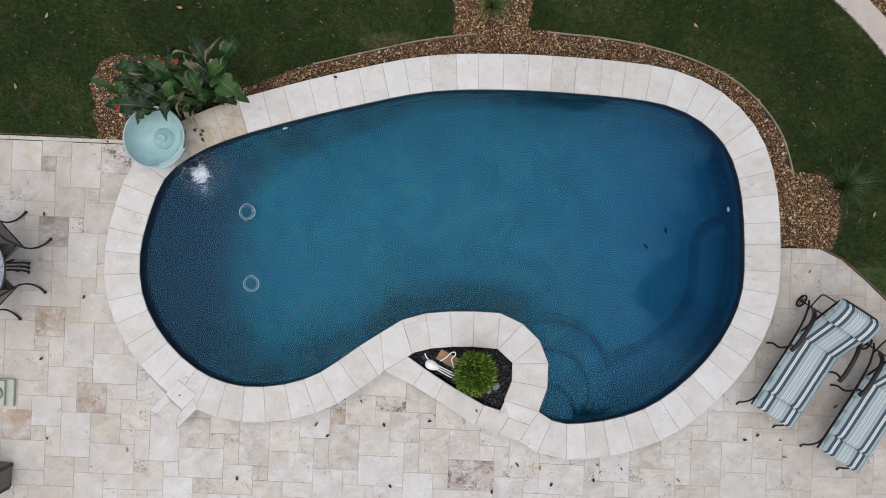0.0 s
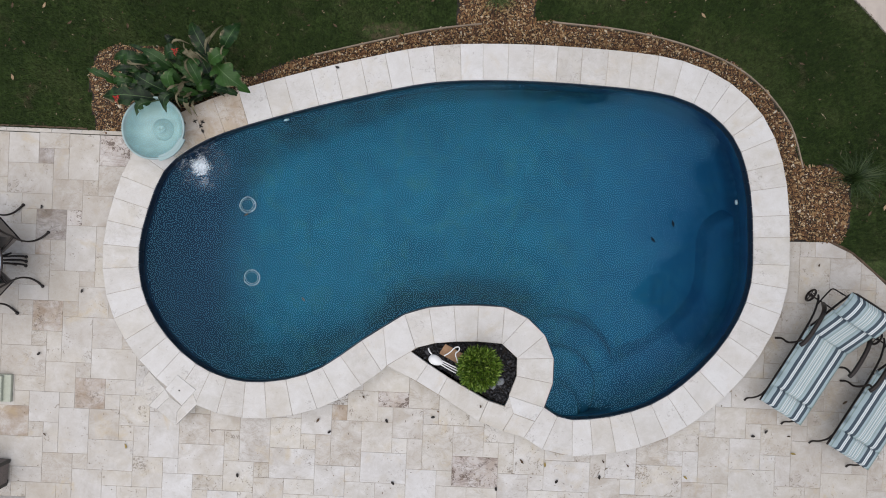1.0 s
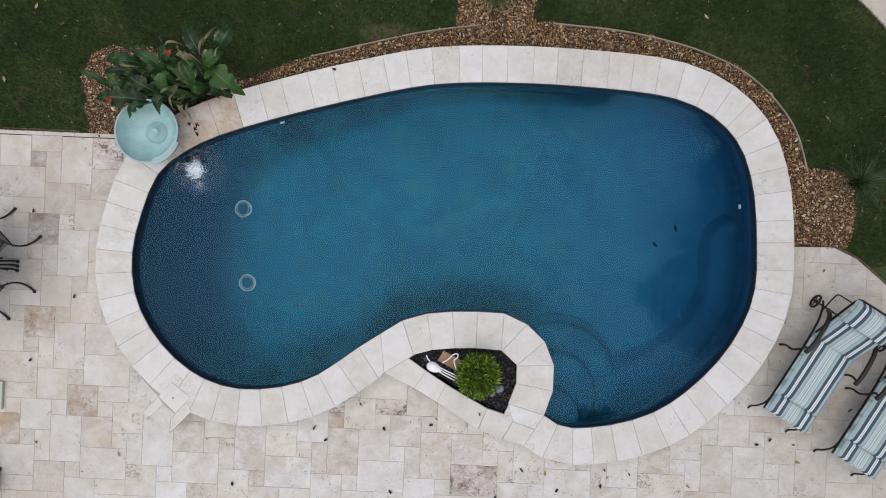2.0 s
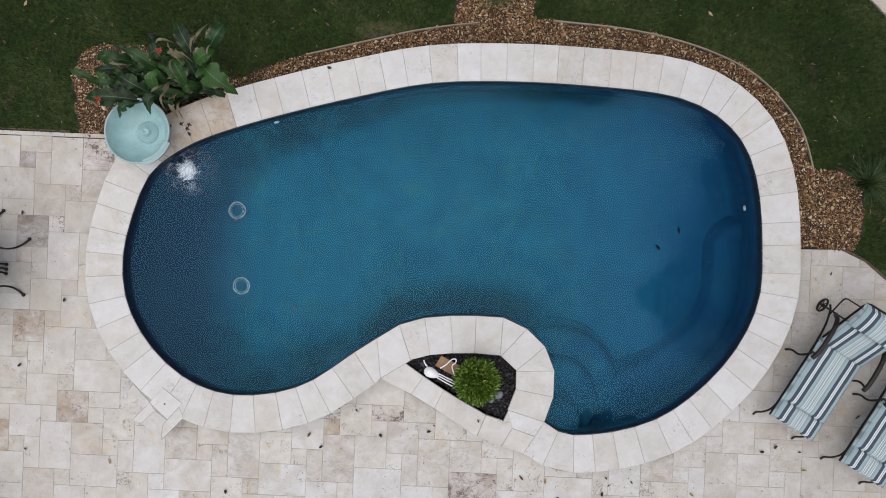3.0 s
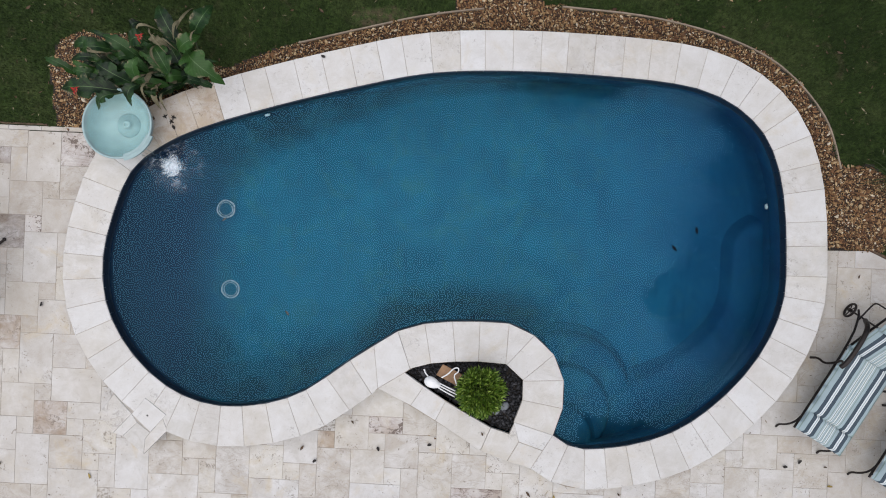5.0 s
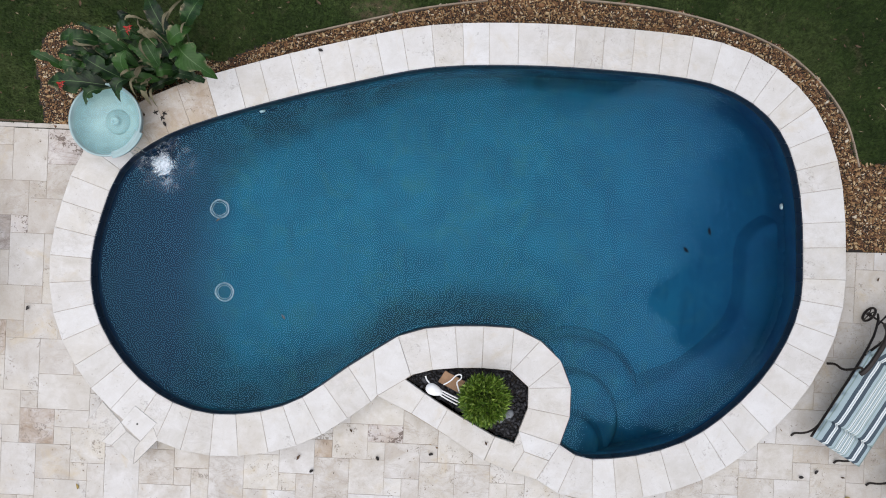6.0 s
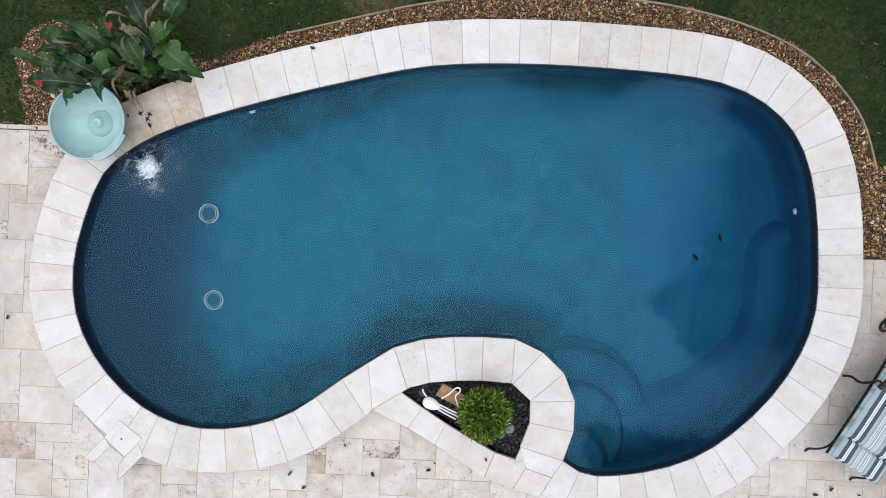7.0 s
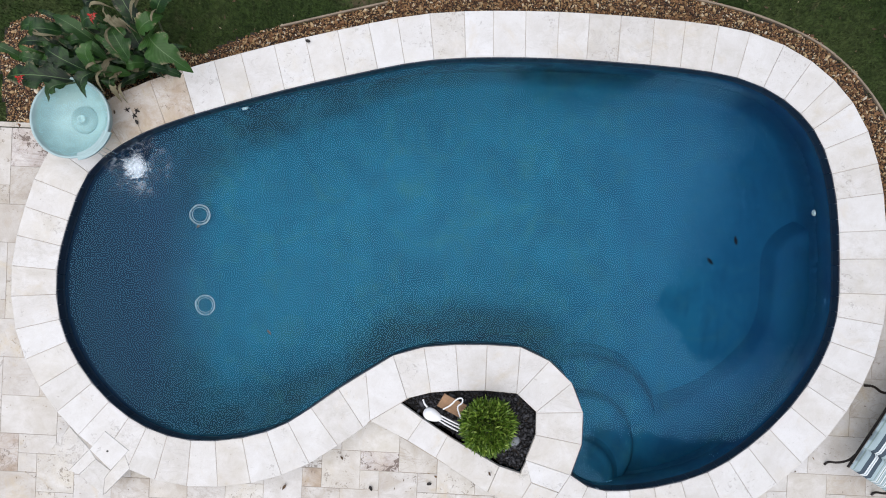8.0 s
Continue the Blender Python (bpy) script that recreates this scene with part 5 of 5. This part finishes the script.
bloom(-3.49, 2.10, 1.02)


# ---- ornamental grass ----
def grass_clump(x, y, height, spread, n, material, label):
    t = thing("ornamental_grass", label, "plant", pose(x, y, GROUND), "grass clumps in the gravel beds")
    v, f = [], []
    for k in range(n):
        a = random.gauss(0.5, 1.5)
        L, out = height * random.uniform(0.5, 1.15), spread * random.uniform(0.15, 1.0) * random.uniform(0.6, 1.2)
        bend = random.uniform(-0.5, 0.5)
        r0 = random.uniform(0, 0.05)
        d, s = Vector((math.cos(a), math.sin(a), 0)), Vector((-math.sin(a), math.cos(a), 0))
        o = len(v)
        for i in range(6):
            u = i / 5
            c = d * (r0 + out * u ** 1.6) + s * (bend * out * u ** 2.2) + Vector((0, 0, L * (u - 0.55 * u ** 2.6)))
            w = 0.0045 * (1 - u) + 0.0012
            v += [tuple(c - s * w), tuple(c + s * w)]
        f += [(o + 2 * i, o + 2 * i + 1, o + 2 * i + 3, o + 2 * i + 2) for i in range(5)]
    part("blades", raw("blades", v, f, material), None, t)
    return t


grass_clump(0.31, 3.27, 0.5, 0.27, 420, REED_LIGHT, "green ornamental grass clump in the gravel spur")
grass_clump(5.08, 1.06, 0.55, 0.46, 230, REED, "dark wispy ornamental grass clump at the lawn's edge")


# ---- loungers ----
def pad(w, l, t, nx=12, ny=24, arch=0.0, u0=0.0, u1=1.0, puff=0.006):
    """A stuffed cushion from y = 0 to l, its stripes along it; arch bends it down at the far end."""
    bm = bmesh.new()
    uv = bm.loops.layers.uv.new("UVMap")

    def point(i, j, top):
        u, s = i / nx * 2 - 1, j / ny * 2 - 1
        full = (max(0.0, 1 - abs(u) ** 7) * max(0.0, 1 - abs(s) ** 10)) ** 0.4
        x, y = u * w / 2, (s + 1) / 2 * l
        z = t / 2 + (t / 2 * full + puff * noise.noise((x * 9, y * 9, t * 40))) * (1 if top else -1)
        z -= arch * max(0, (s + 1) / 2 - 0.35) ** 2
        return (x, y, z)

    sheets = [[[bm.verts.new(point(i, j, top)) for i in range(nx + 1)] for j in range(ny + 1)] for top in (True, False)]
    for sh, flip in zip(sheets, (False, True)):
        for j in range(ny):
            for i in range(nx):
                ids = [(i, j), (i + 1, j), (i + 1, j + 1), (i, j + 1)]
                ids = ids[::-1] if flip else ids
                fc = bm.faces.new([sh[b][a] for a, b in ids])
                for lo, (a, b) in zip(fc.loops, ids):
                    lo[uv].uv = (u0 + (u1 - u0) * a / nx, b / ny)
    bmesh.ops.remove_doubles(bm, verts=bm.verts, dist=0.0005)
    return bm


def wheel_mesh():
    bm = bmesh.new()
    tube([(0.085 * math.cos(k * math.pi / 14), 0.085 * math.sin(k * math.pi / 14), 0) for k in range(28)], 0.014, 8, True, bm=bm)
    return bm


def lounger(at, label, group):
    t = thing("sun_lounger", label, "lounger", at, group)
    for sx in (-1, 1):
        part("side_rail", tube([(sx * 0.27, 0.0, 0.29), (sx * 0.285, 0.1, 0.31), (sx * 0.285, 1.2, 0.31), (sx * 0.29, 1.5, 0.20), (sx * 0.29, 1.58, 0.12)], 0.013, 8), IRON, t)
        part("leg", tube([(sx * 0.285, 0.16, 0.31), (sx * 0.29, 0.06, 0.28), (sx * 0.29, -0.02, 0.15), (sx * 0.29, -0.05, 0.03), (sx * 0.29, -0.10, 0.005)], 0.012, 8), IRON, t)
        arm = part("arm", tube([(sx * 0.30, 1.46, 0.36), (sx * 0.335, 1.38, 0.52), (sx * 0.345, 1.25, 0.585), (sx * 0.35, 1.0, 0.60), (sx * 0.355, 0.88, 0.585), (sx * 0.36, 0.83, 0.55)], 0.027, 10), IRON, t)
        part("arm_post", tube([(sx * 0.355, 0.86, 0.575), (sx * 0.33, 0.92, 0.45), (sx * 0.30, 0.88, 0.33), (sx * 0.33, 0.82, 0.2), (sx * 0.36, 0.86, 0.08), (sx * 0.40, 0.82, 0.01)], 0.014, 8), IRON, t)
        wh = part("wheel", wheel_mesh(), IRON, t, "spoked iron wheel", at=pose(sx * 0.36, 1.53, 0.10, 0, 90, 0))
        part("hub", lathe([(0, 0.02), (0.02, 0.02), (0.022, 0), (0.02, -0.02), (0, -0.02)], 16), IRON, wh)
        for k in range(5):
            aa = k * 2 * math.pi / 5
            part("spoke", tube([(0.015 * math.cos(aa), 0.015 * math.sin(aa), 0), (0.08 * math.cos(aa), 0.08 * math.sin(aa), 0)], 0.006, 6), IRON, wh)
    part("axle", tube([(-0.36, 1.53, 0.10), (0.36, 1.53, 0.10)], 0.011, 8), IRON, t)
    for y in (0.05, 0.4, 0.75, 1.08):
        part("cross_bar", tube([(-0.285, y, 0.305), (0.285, y, 0.305)], 0.010, 6), IRON, t)
    part("back_frame", tube([(-0.27, 1.12, 0.32), (-0.275, 1.4, 0.52), (-0.275, 1.63, 0.69), (-0.262, 1.675, 0.715), (-0.22, 1.69, 0.725), (0.0, 1.692, 0.727), (0.22, 1.69, 0.725), (0.262, 1.675, 0.715), (0.275, 1.63, 0.69), (0.275, 1.4, 0.52), (0.27, 1.12, 0.32)], 0.013, 8), IRON, t)
    part("back_strut", tube([(-0.29, 1.44, 0.22), (-0.30, 1.66, 0.31), (-0.285, 1.70, 0.325), (-0.24, 1.705, 0.33), (0.24, 1.705, 0.33), (0.285, 1.70, 0.325), (0.30, 1.66, 0.31), (0.29, 1.44, 0.22)], 0.010, 6), IRON, t)
    part("foot_cushion", pad(0.60, 0.26, 0.095, ny=10), FABRIC, t, "striped foot cushion", smooth=True, at=pose(0, 0.0, 0.315))
    part("seat_cushion", pad(0.60, 0.89, 0.10), FABRIC, t, "long striped seat cushion", smooth=True, at=pose(0, 0.245, 0.315))
    part("back_cushion", pad(0.60, 0.42, 0.10, ny=14), FABRIC, t, "raised striped back cushion", smooth=True, at=pose(0, 1.11, 0.335, 38, 0, 0))
    part("head_pillow", pad(0.61, 0.31, 0.14, ny=16, arch=0.14), FABRIC, t, "plump striped head pillow", smooth=True, at=pose(0, 1.405, 0.60, 30, 0, 0))
    return t


lz = -30.3
first_l = lounger(pose(4.15, -2.0, 0, 0, 0, lz), "iron sun lounger with blue striped cushions on the patio", "loungers on the patio")
copy_thing(first_l, pose(5.03, -2.53, 0, 0, 0, lz))


# ---- table and chairs at the patio's edge ----
def chair(at):
    t = thing("patio_chair", "dark iron patio chair with a taupe sling seat at the table", "chair", at, "chairs round the patio table")
    for sx in (-1, 1):
        part("rear_leg", tube([(sx * 0.25, 0.0, 0.012), (sx * 0.25, 0.04, 0.014), (sx * 0.248, 0.09, 0.022), (sx * 0.244, 0.14, 0.045), (sx * 0.24, 0.18, 0.10), (sx * 0.235, 0.20, 0.22), (sx * 0.235, 0.16, 0.42)], 0.016, 8, taper=0.011), IRON, t)
        part("foot", lathe([(0, 0), (0.016, 0.004), (0.023, 0.016), (0.018, 0.03), (0, 0.036)], 16), IRON, t, smooth=True, at=pose(sx * 0.25, -0.005, -0.002))
        part("front_leg", tube([(sx * 0.27, 0.62, 0.0), (sx * 0.26, 0.58, 0.2), (sx * 0.25, 0.60, 0.42)], 0.013, 8), IRON, t)
        part("arm", tube([(sx * 0.25, 0.60, 0.42), (sx * 0.29, 0.60, 0.58), (sx * 0.30, 0.45, 0.64), (sx * 0.28, 0.2, 0.63), (sx * 0.25, 0.09, 0.60)], 0.015, 8), IRON, t)
    part("back_frame", tube([(-0.235, 0.16, 0.42), (-0.245, 0.09, 0.62), (-0.24, 0.02, 0.88), (-0.18, 0.0, 0.93), (0.18, 0.0, 0.93), (0.24, 0.02, 0.88), (0.245, 0.09, 0.62), (0.235, 0.16, 0.42)], 0.014, 8), IRON, t)
    part("stretcher", tube([(-0.235, 0.2, 0.3), (0.235, 0.2, 0.3)], 0.010, 6), IRON, t)
    part("seat", pad(0.46, 0.46, 0.03, 8, 8), SLING, t, smooth=True, at=pose(0, 0.16, 0.41))
    part("backrest", pad(0.45, 0.50, 0.022, 8, 8), SLING, t, smooth=True, at=pose(0, 0.16, 0.43, 95, 0, 0))
    return t


ch = chair(pose(-5.73, 0.065, 0, 0, 0, 135))
copy_thing(ch, pose(-5.765, -1.02, 0, 0, 0, 49))
table = thing("patio_table", "round iron patio table with a patterned top", "table", pose(-6.26, -0.52, 0))
part("tabletop", lathe([(0, 0.715), (0.565, 0.715), (0.585, 0.712), (0.59, 0.70), (0.56, 0.695), (0, 0.695)], 64), TABLE_GLASS, table)
part("rim", tube([(0.59 * math.cos(k * math.pi / 24), 0.59 * math.sin(k * math.pi / 24), 0.71) for k in range(48)], 0.013, 8, True), IRON, table)
for k, dy in ((0, 0.09), (1, 0.03), (2, -0.03)):
    part("leg", tube([(0.42, dy - 0.02, 0.0), (0.36, dy * 0.9, 0.02), (0.22, dy * 0.8, 0.10), (0.12, dy * 0.5, 0.4), (0.2, dy, 0.69)], 0.013, 8), IRON, table)
    part("foot", lathe([(0, 0), (0.016, 0.004), (0.023, 0.016), (0.018, 0.03), (0, 0.036)], 16), IRON, table, smooth=True, at=pose(0.425, dy - 0.02, -0.002))
for a in (110, 180, 250):
    c, s = math.cos(radians(a)), math.sin(radians(a))
    part("leg", tube([(0.42 * c, 0.42 * s, 0.0), (0.22 * c, 0.22 * s, 0.1), (0.12 * c, 0.12 * s, 0.4), (0.2 * c, 0.2 * s, 0.69)], 0.012, 8), IRON, table)

base_t = thing("umbrella_base", "square pale green stone umbrella base with a round collar", "umbrella base", pose(-6.15, -2.22, 0))
part("plate", box(bmesh.new(), (0.40, 0.37, 0.05), (0, 0, 0.025), bevel=0.012), PALE_STONE, base_t)
part("upper_plate", box(bmesh.new(), (0.24, 0.35, 0.05), (-0.02, 0, 0.07), bevel=0.012), PALE_STONE, base_t)
part("collar", lathe([(0.04, 0.15), (0.055, 0.15), (0.075, 0.12), (0.09, 0.10), (0.04, 0.10)], 32), PALE_STONE, base_t, smooth=True)

chest = thing("ottoman", "brown woven ottoman with dark corner straps on the patio", "ottoman", pose(-6.20, -3.33, 0, 0, 0, -4))
part("body", box(bmesh.new(), (0.52, 0.36, 0.40), (0, 0, 0.24), bevel=0.02), WICKER, chest)
for y in (-0.165, 0.165):
    part("strap", box(bmesh.new(), (0.53, 0.05, 0.41), (0, y * 0.93, 0.242), bevel=0.012), DARK_PLASTIC, chest)
for sx in (-1, 1):
    for sy in (-1, 1):
        part("foot", box(bmesh.new(), (0.05, 0.05, 0.05), (sx * 0.22, sy * 0.14, 0.022), bevel=0.006), DARK_PLASTIC, chest)


# ---- fallen leaves ----
def leaf_scrap(seed, L, W, curl):
    r = random.Random(seed)
    bm = bmesh.new()
    rows = []
    for i in range(6):
        s = i / 5
        h = W / 2 * math.sin(math.pi * (0.06 + 0.88 * s)) * r.uniform(0.8, 1.15)
        rows.append([bm.verts.new(((s - 0.5) * L, u * h, 0.004 + curl * (abs(u) ** 2 * 0.5 + (2 * s - 1) ** 2 * 0.5) + r.uniform(0, 0.002))) for u in (-1, 0, 1)])
    for a, b in zip(rows, rows[1:]):
        for k in range(2):
            bm.faces.new((a[k], a[k + 1], b[k + 1], b[k]))
    return bm


def lobed_leaf(seed, size):
    """A shrivelled leaf with five pointed lobes."""
    r = random.Random(seed)
    bm = bmesh.new()
    hub = bm.verts.new((0, 0, 0.004))
    ring = []
    for i in range(20):
        a = i * math.pi / 10
        w = size * (1.0, 0.55, 0.28, 0.6)[i % 4] * r.uniform(0.8, 1.15) * (0.75 + 0.25 * math.cos(a))
        ring.append(bm.verts.new((w * math.cos(a), w * math.sin(a), 0.004 + r.uniform(0, 0.012))))
    for a, b in zip(ring, ring[1:] + ring[:1]):
        bm.faces.new((hub, a, b))
    return bm


def wet_leaf():
    """Blackened leaf, soaked and dull."""
    k = Mat("wet_dark_leaf", 0.95)
    k.set(k.b, Specular_IOR_Level=0.02)
    k.base(k.ramp(k.noise(k.coords("Object"), 40, 4), (0.3, (0.004, 0.007, 0.012)), (0.7, (0.008, 0.012, 0.018))))
    return k.m


SCRAPS = [finish("fallen_leaf", leaf_scrap(1, 0.075, 0.03, 0.018), DEAD_LEAF), finish("fallen_leaf", leaf_scrap(2, 0.055, 0.035, 0.022), DARK_LEAF), finish("fallen_leaf", leaf_scrap(3, 0.07, 0.028, 0.012), YELLOW_LEAF),
          finish("fallen_leaf", leaf_scrap(5, 0.045, 0.02, 0.02), DEAD_LEAF), finish("fallen_leaf", leaf_scrap(6, 0.085, 0.036, 0.016), plain("tan_dry_leaf", (0.30, 0.21, 0.12), 0.7)), finish("fallen_leaf", lobed_leaf(7, 0.05), DARK_LEAF), finish("fallen_leaf", leaf_scrap(9, 0.095, 0.036, 0.010), wet_leaf())]


def drop(x, y, z, kind, where):
    m = SCRAPS[kind]
    ob = new("fallen_leaf", m)
    ob.matrix_basis = pose(x, y, z, random.uniform(-10, 10), random.uniform(-10, 10), random.uniform(0, 360))
    tone = ("curled brown", "dark shrivelled", "yellow", "small brown", "pale tan", "dark lobed", "wet blackened")[kind]
    tagged(ob, f"{tone} fallen leaf lying on {where}", "leaf", f"leaves on {where}")


PATIO_LEAVES = [(-2.87, -3.25), (-1.45, -2.09), (-1.22, -2.12), (-0.9, -2.43), (-1.82, -2.46), (1.4, -3.14), (1.24, -2.92), (2.01, -2.84), (1.97, -3.05), (3.98, -2.41), (4.45, -2.39), (0.6, -3.27), (0.93, -2.89),
                (-0.28, -2.35), (-4.39, -2.93), (-5.49, -2.82), (-5.61, -1.74), (-0.78, -3.26), (4.52, -1.25), (4.15, -2.34), (5.17, -1.91), (-1.66, -2.61), (3.11, -3.0), (2.34, -2.88), (-5.06, -0.87), (-5.65, 0.23), (4.75, -0.1)]
for k, (x, y) in enumerate(PATIO_LEAVES):
    drop(x, y, 0.002, (1, 1, 3, 1, 0, 1, 2, 3)[k % 8], "the patio stones")
drop(4.52, -2.62, 0.002, 2, "the patio stones")


def litter(name, x0, x1, y0, y1, count, size, z, stops, label, keep):
    """Crumbs of dry leaf and bark, each a small bent scrap."""
    p = np.stack([rng.uniform(x0, x1, count), rng.uniform(y0, y1, count)], 1)
    p = p[keep(p)]
    n = len(p)
    a = rng.uniform(0, 2 * np.pi, n)
    l, w = size * rng.lognormal(0, 0.45, n), size * 0.32 * rng.lognormal(0, 0.4, n)
    d, e = np.stack([np.cos(a), np.sin(a), 0 * a], 1), np.stack([-np.sin(a), np.cos(a), 0 * a], 1)
    c = np.column_stack([p, np.full(n, z)])
    up = np.array([0, 0, 1.0]) * (size * 0.22)
    v = np.stack([c - d * l[:, None], c + e * w[:, None] + up * 0.4, c + d * l[:, None] + up, c - e * w[:, None] + up * 0.8], 1).reshape(-1, 3)
    single(name, raw(name, v, np.arange(4 * n).reshape(-1, 4), islands(name, stops, 0.8)), None, label, "leaf litter", kind="stuff")


CRUMBS = ((0.0, (0.05, 0.032, 0.02)), (0.5, (0.12, 0.07, 0.035)), (0.8, (0.22, 0.14, 0.06)), (1.0, (0.34, 0.25, 0.12)))
litter("leaf_litter", -6, 6, -3.6, 1.7, 900, 0.010, 0.003, CRUMBS, "brown crumbs of dry leaf scattered over the patio", lambda p: ~inside(outer_line, p) & ((p[:, 1] < -1.9) | (rng.uniform(size=len(p)) < 0.25)) & ((p[:, 0] < -3.6) | (p[:, 1] < 0.2)))
litter("lawn_litter", -6.5, 6, 0.3, 4.6, 1300, 0.015, GROUND + 0.062, ((0.0, (0.06, 0.03, 0.02)), (0.6, (0.12, 0.08, 0.045)), (1.0, (0.34, 0.29, 0.19))), "scraps of dead leaf caught in the lawn", lambda p: on_lawn(p))
LAWN_LEAVES = [(-6.15, 2.91), (-5.72, 2.93), (-6.17, 2.45), (-5.97, 2.42), (-3.71, 2.93), (-4.59, 2.7), (-3.91, 3.11), (-2.57, 2.66), (-1.81, 2.81), (-0.98, 3.15), (-0.52, 3.2), (3.07, 3.14), (4.24, 2.55), (4.39, 2.55), (4.12, 2.62),
               (5.38, 0.61), (5.57, 0.7), (2.69, 3.17), (2.0, 3.3), (-5.87, 1.84), (-5.37, 2.71), (-6.11, 1.95), (-5.47, 1.62), (-2.06, 3.15), (1.35, 3.35)]
for k, (x, y) in enumerate(LAWN_LEAVES):
    drop(x, y, 0.012, (0, 4, 3, 0, 3)[k % 5], "the lawn")
for k in range(26):
    x, y = random.uniform(-6.4, 6.2), random.uniform(0.4, 3.9)
    if on_lawn(np.array([[x, y]]))[0]:
        drop(x, y, 0.010, random.choice((0, 1, 3, 3, 3)), "the lawn")
for x, y, k in ((-3.53, 1.41, 5), (-3.45, 1.36, 5), (-3.43, 1.41, 5), (-3.41, 1.29, 1), (-3.65, 1.38, 3), (0.33, -2.11, 3), (-1.70, 2.18, 1)):
    drop(x, y, TOP + 0.002, k, "the coping")
for x, y in ((2.73, 0.36), (2.48, 0.14)):
    drop(x, y, WATER_Z + 0.014, 6, "the pool water")
drop(-3.06, 0.27, -0.825, 0, "the pool floor")
drop(-2.2, -0.9, -0.82, 0, "the pool floor")


# ---- trees beyond the lawn, seen mirrored in the water ----
def tree(at, height, limbs, label, seed):
    r = np.random.default_rng(seed)
    t = thing("tree", label, "tree", pose(*at), "tall trees beyond the lawn")
    top = Vector((0.3, 0.2, height * 0.8))
    part("trunk", tube([(0, 0, -0.05), (0.05, 0.02, height * 0.25), (0.2, 0.1, height * 0.5), tuple(top)], 0.24, 12, taper=0.09), BARK, t)
    lv = []
    for (x, y, z, rad) in limbs:
        c = Vector((x - at[0], y - at[1], z - at[2]))
        s = Vector((0.2, 0.1, height * 0.5)).lerp(top, r.uniform(0, 1))
        part("limb", tube([s, s.lerp(c, 0.5) + Vector((0, 0, 0.4)), c], 0.09, 8, taper=0.02), BARK, t)
        m = int(1300 * rad * rad)
        tw = r.normal(size=(int(22 * rad), 3))
        tw *= (rad * r.uniform(0.2, 1.0, len(tw)) ** 0.5 / np.linalg.norm(tw, axis=1))[:, None]
        tw[:, 2] *= 0.6
        ball = r.normal(size=(m, 3))
        ball *= (r.uniform(0.15, 0.62, m) / np.linalg.norm(ball, axis=1))[:, None]
        pos = tw[r.integers(0, len(tw), m)] + ball + np.array(c)
        lv.append(pos)
    pos = np.concatenate(lv)
    m = len(pos)
    d = r.normal(size=(m, 3))
    d /= np.linalg.norm(d, axis=1)[:, None]
    s = np.cross(d, r.normal(size=(m, 3)))
    s /= np.linalg.norm(s, axis=1)[:, None]
    L = r.uniform(0.14, 0.3, (m, 1))
    v = np.stack([pos - d * L, pos + s * L * 0.45, pos + d * L, pos - s * L * 0.45], 1).reshape(-1, 3)
    part("crown", raw("crown", v, np.arange(4 * m).reshape(-1, 4), TREE_LEAF), None, t)
    return t


tree((10.2, 0.6, GROUND), 17, [(7.7, -1.3, 13.5, 1.2), (8.3, -2.3, 13.4, 1.0), (9.0, -1.4, 13.8, 1.4), (10.2, -1.8, 14.4, 1.6), (9.8, 3.4, 13.5, 1.3), (9.5, 2.2, 13.6, 0.8), (10.9, 2.2, 15, 1.8), (10.9, 0.4, 15, 1.5), (9.6, 1.2, 13.2, 0.7), (9.1, 0.4, 13.4, 0.5), (9.1, 3.1, 13.4, 0.7), (9.0, 1.7, 13.3, 0.5), (8.4, 2.6, 13.2, 0.25), (7.6, 1.2, 13.2, 0.2), (8.0, 0.5, 13.3, 0.3), (10.6, 4.6, 14.5, 1.3), (8.9, 4.6, 13.6, 0.45)], "tall broadleaf tree standing beyond the lawn", 3)
tree((5.2, 9.4, GROUND), 16, [(2.9, 5.6, 13, 0.9), (3.9, 5.9, 13.4, 0.9), (4.7, 6.4, 14.5, 1.2), (5.6, 7.8, 15.5, 1.8), (4.0, 8.2, 16, 1.6), (6.8, 7.0, 13.5, 1.1)], "tall leafy tree with a limb reaching towards the pool", 8)
tree((7.6, -9.0, GROUND), 15, [(4.5, -5.5, 12, 0.45), (5.3, -5.8, 12, 0.55), (6.3, -6.2, 13, 0.7), (7.0, -7.2, 13.5, 1.2), (7.4, -8, 14.5, 1.9), (8.8, -7.2, 13.5, 1.5)], "tall leafy tree standing beyond the patio", 11)
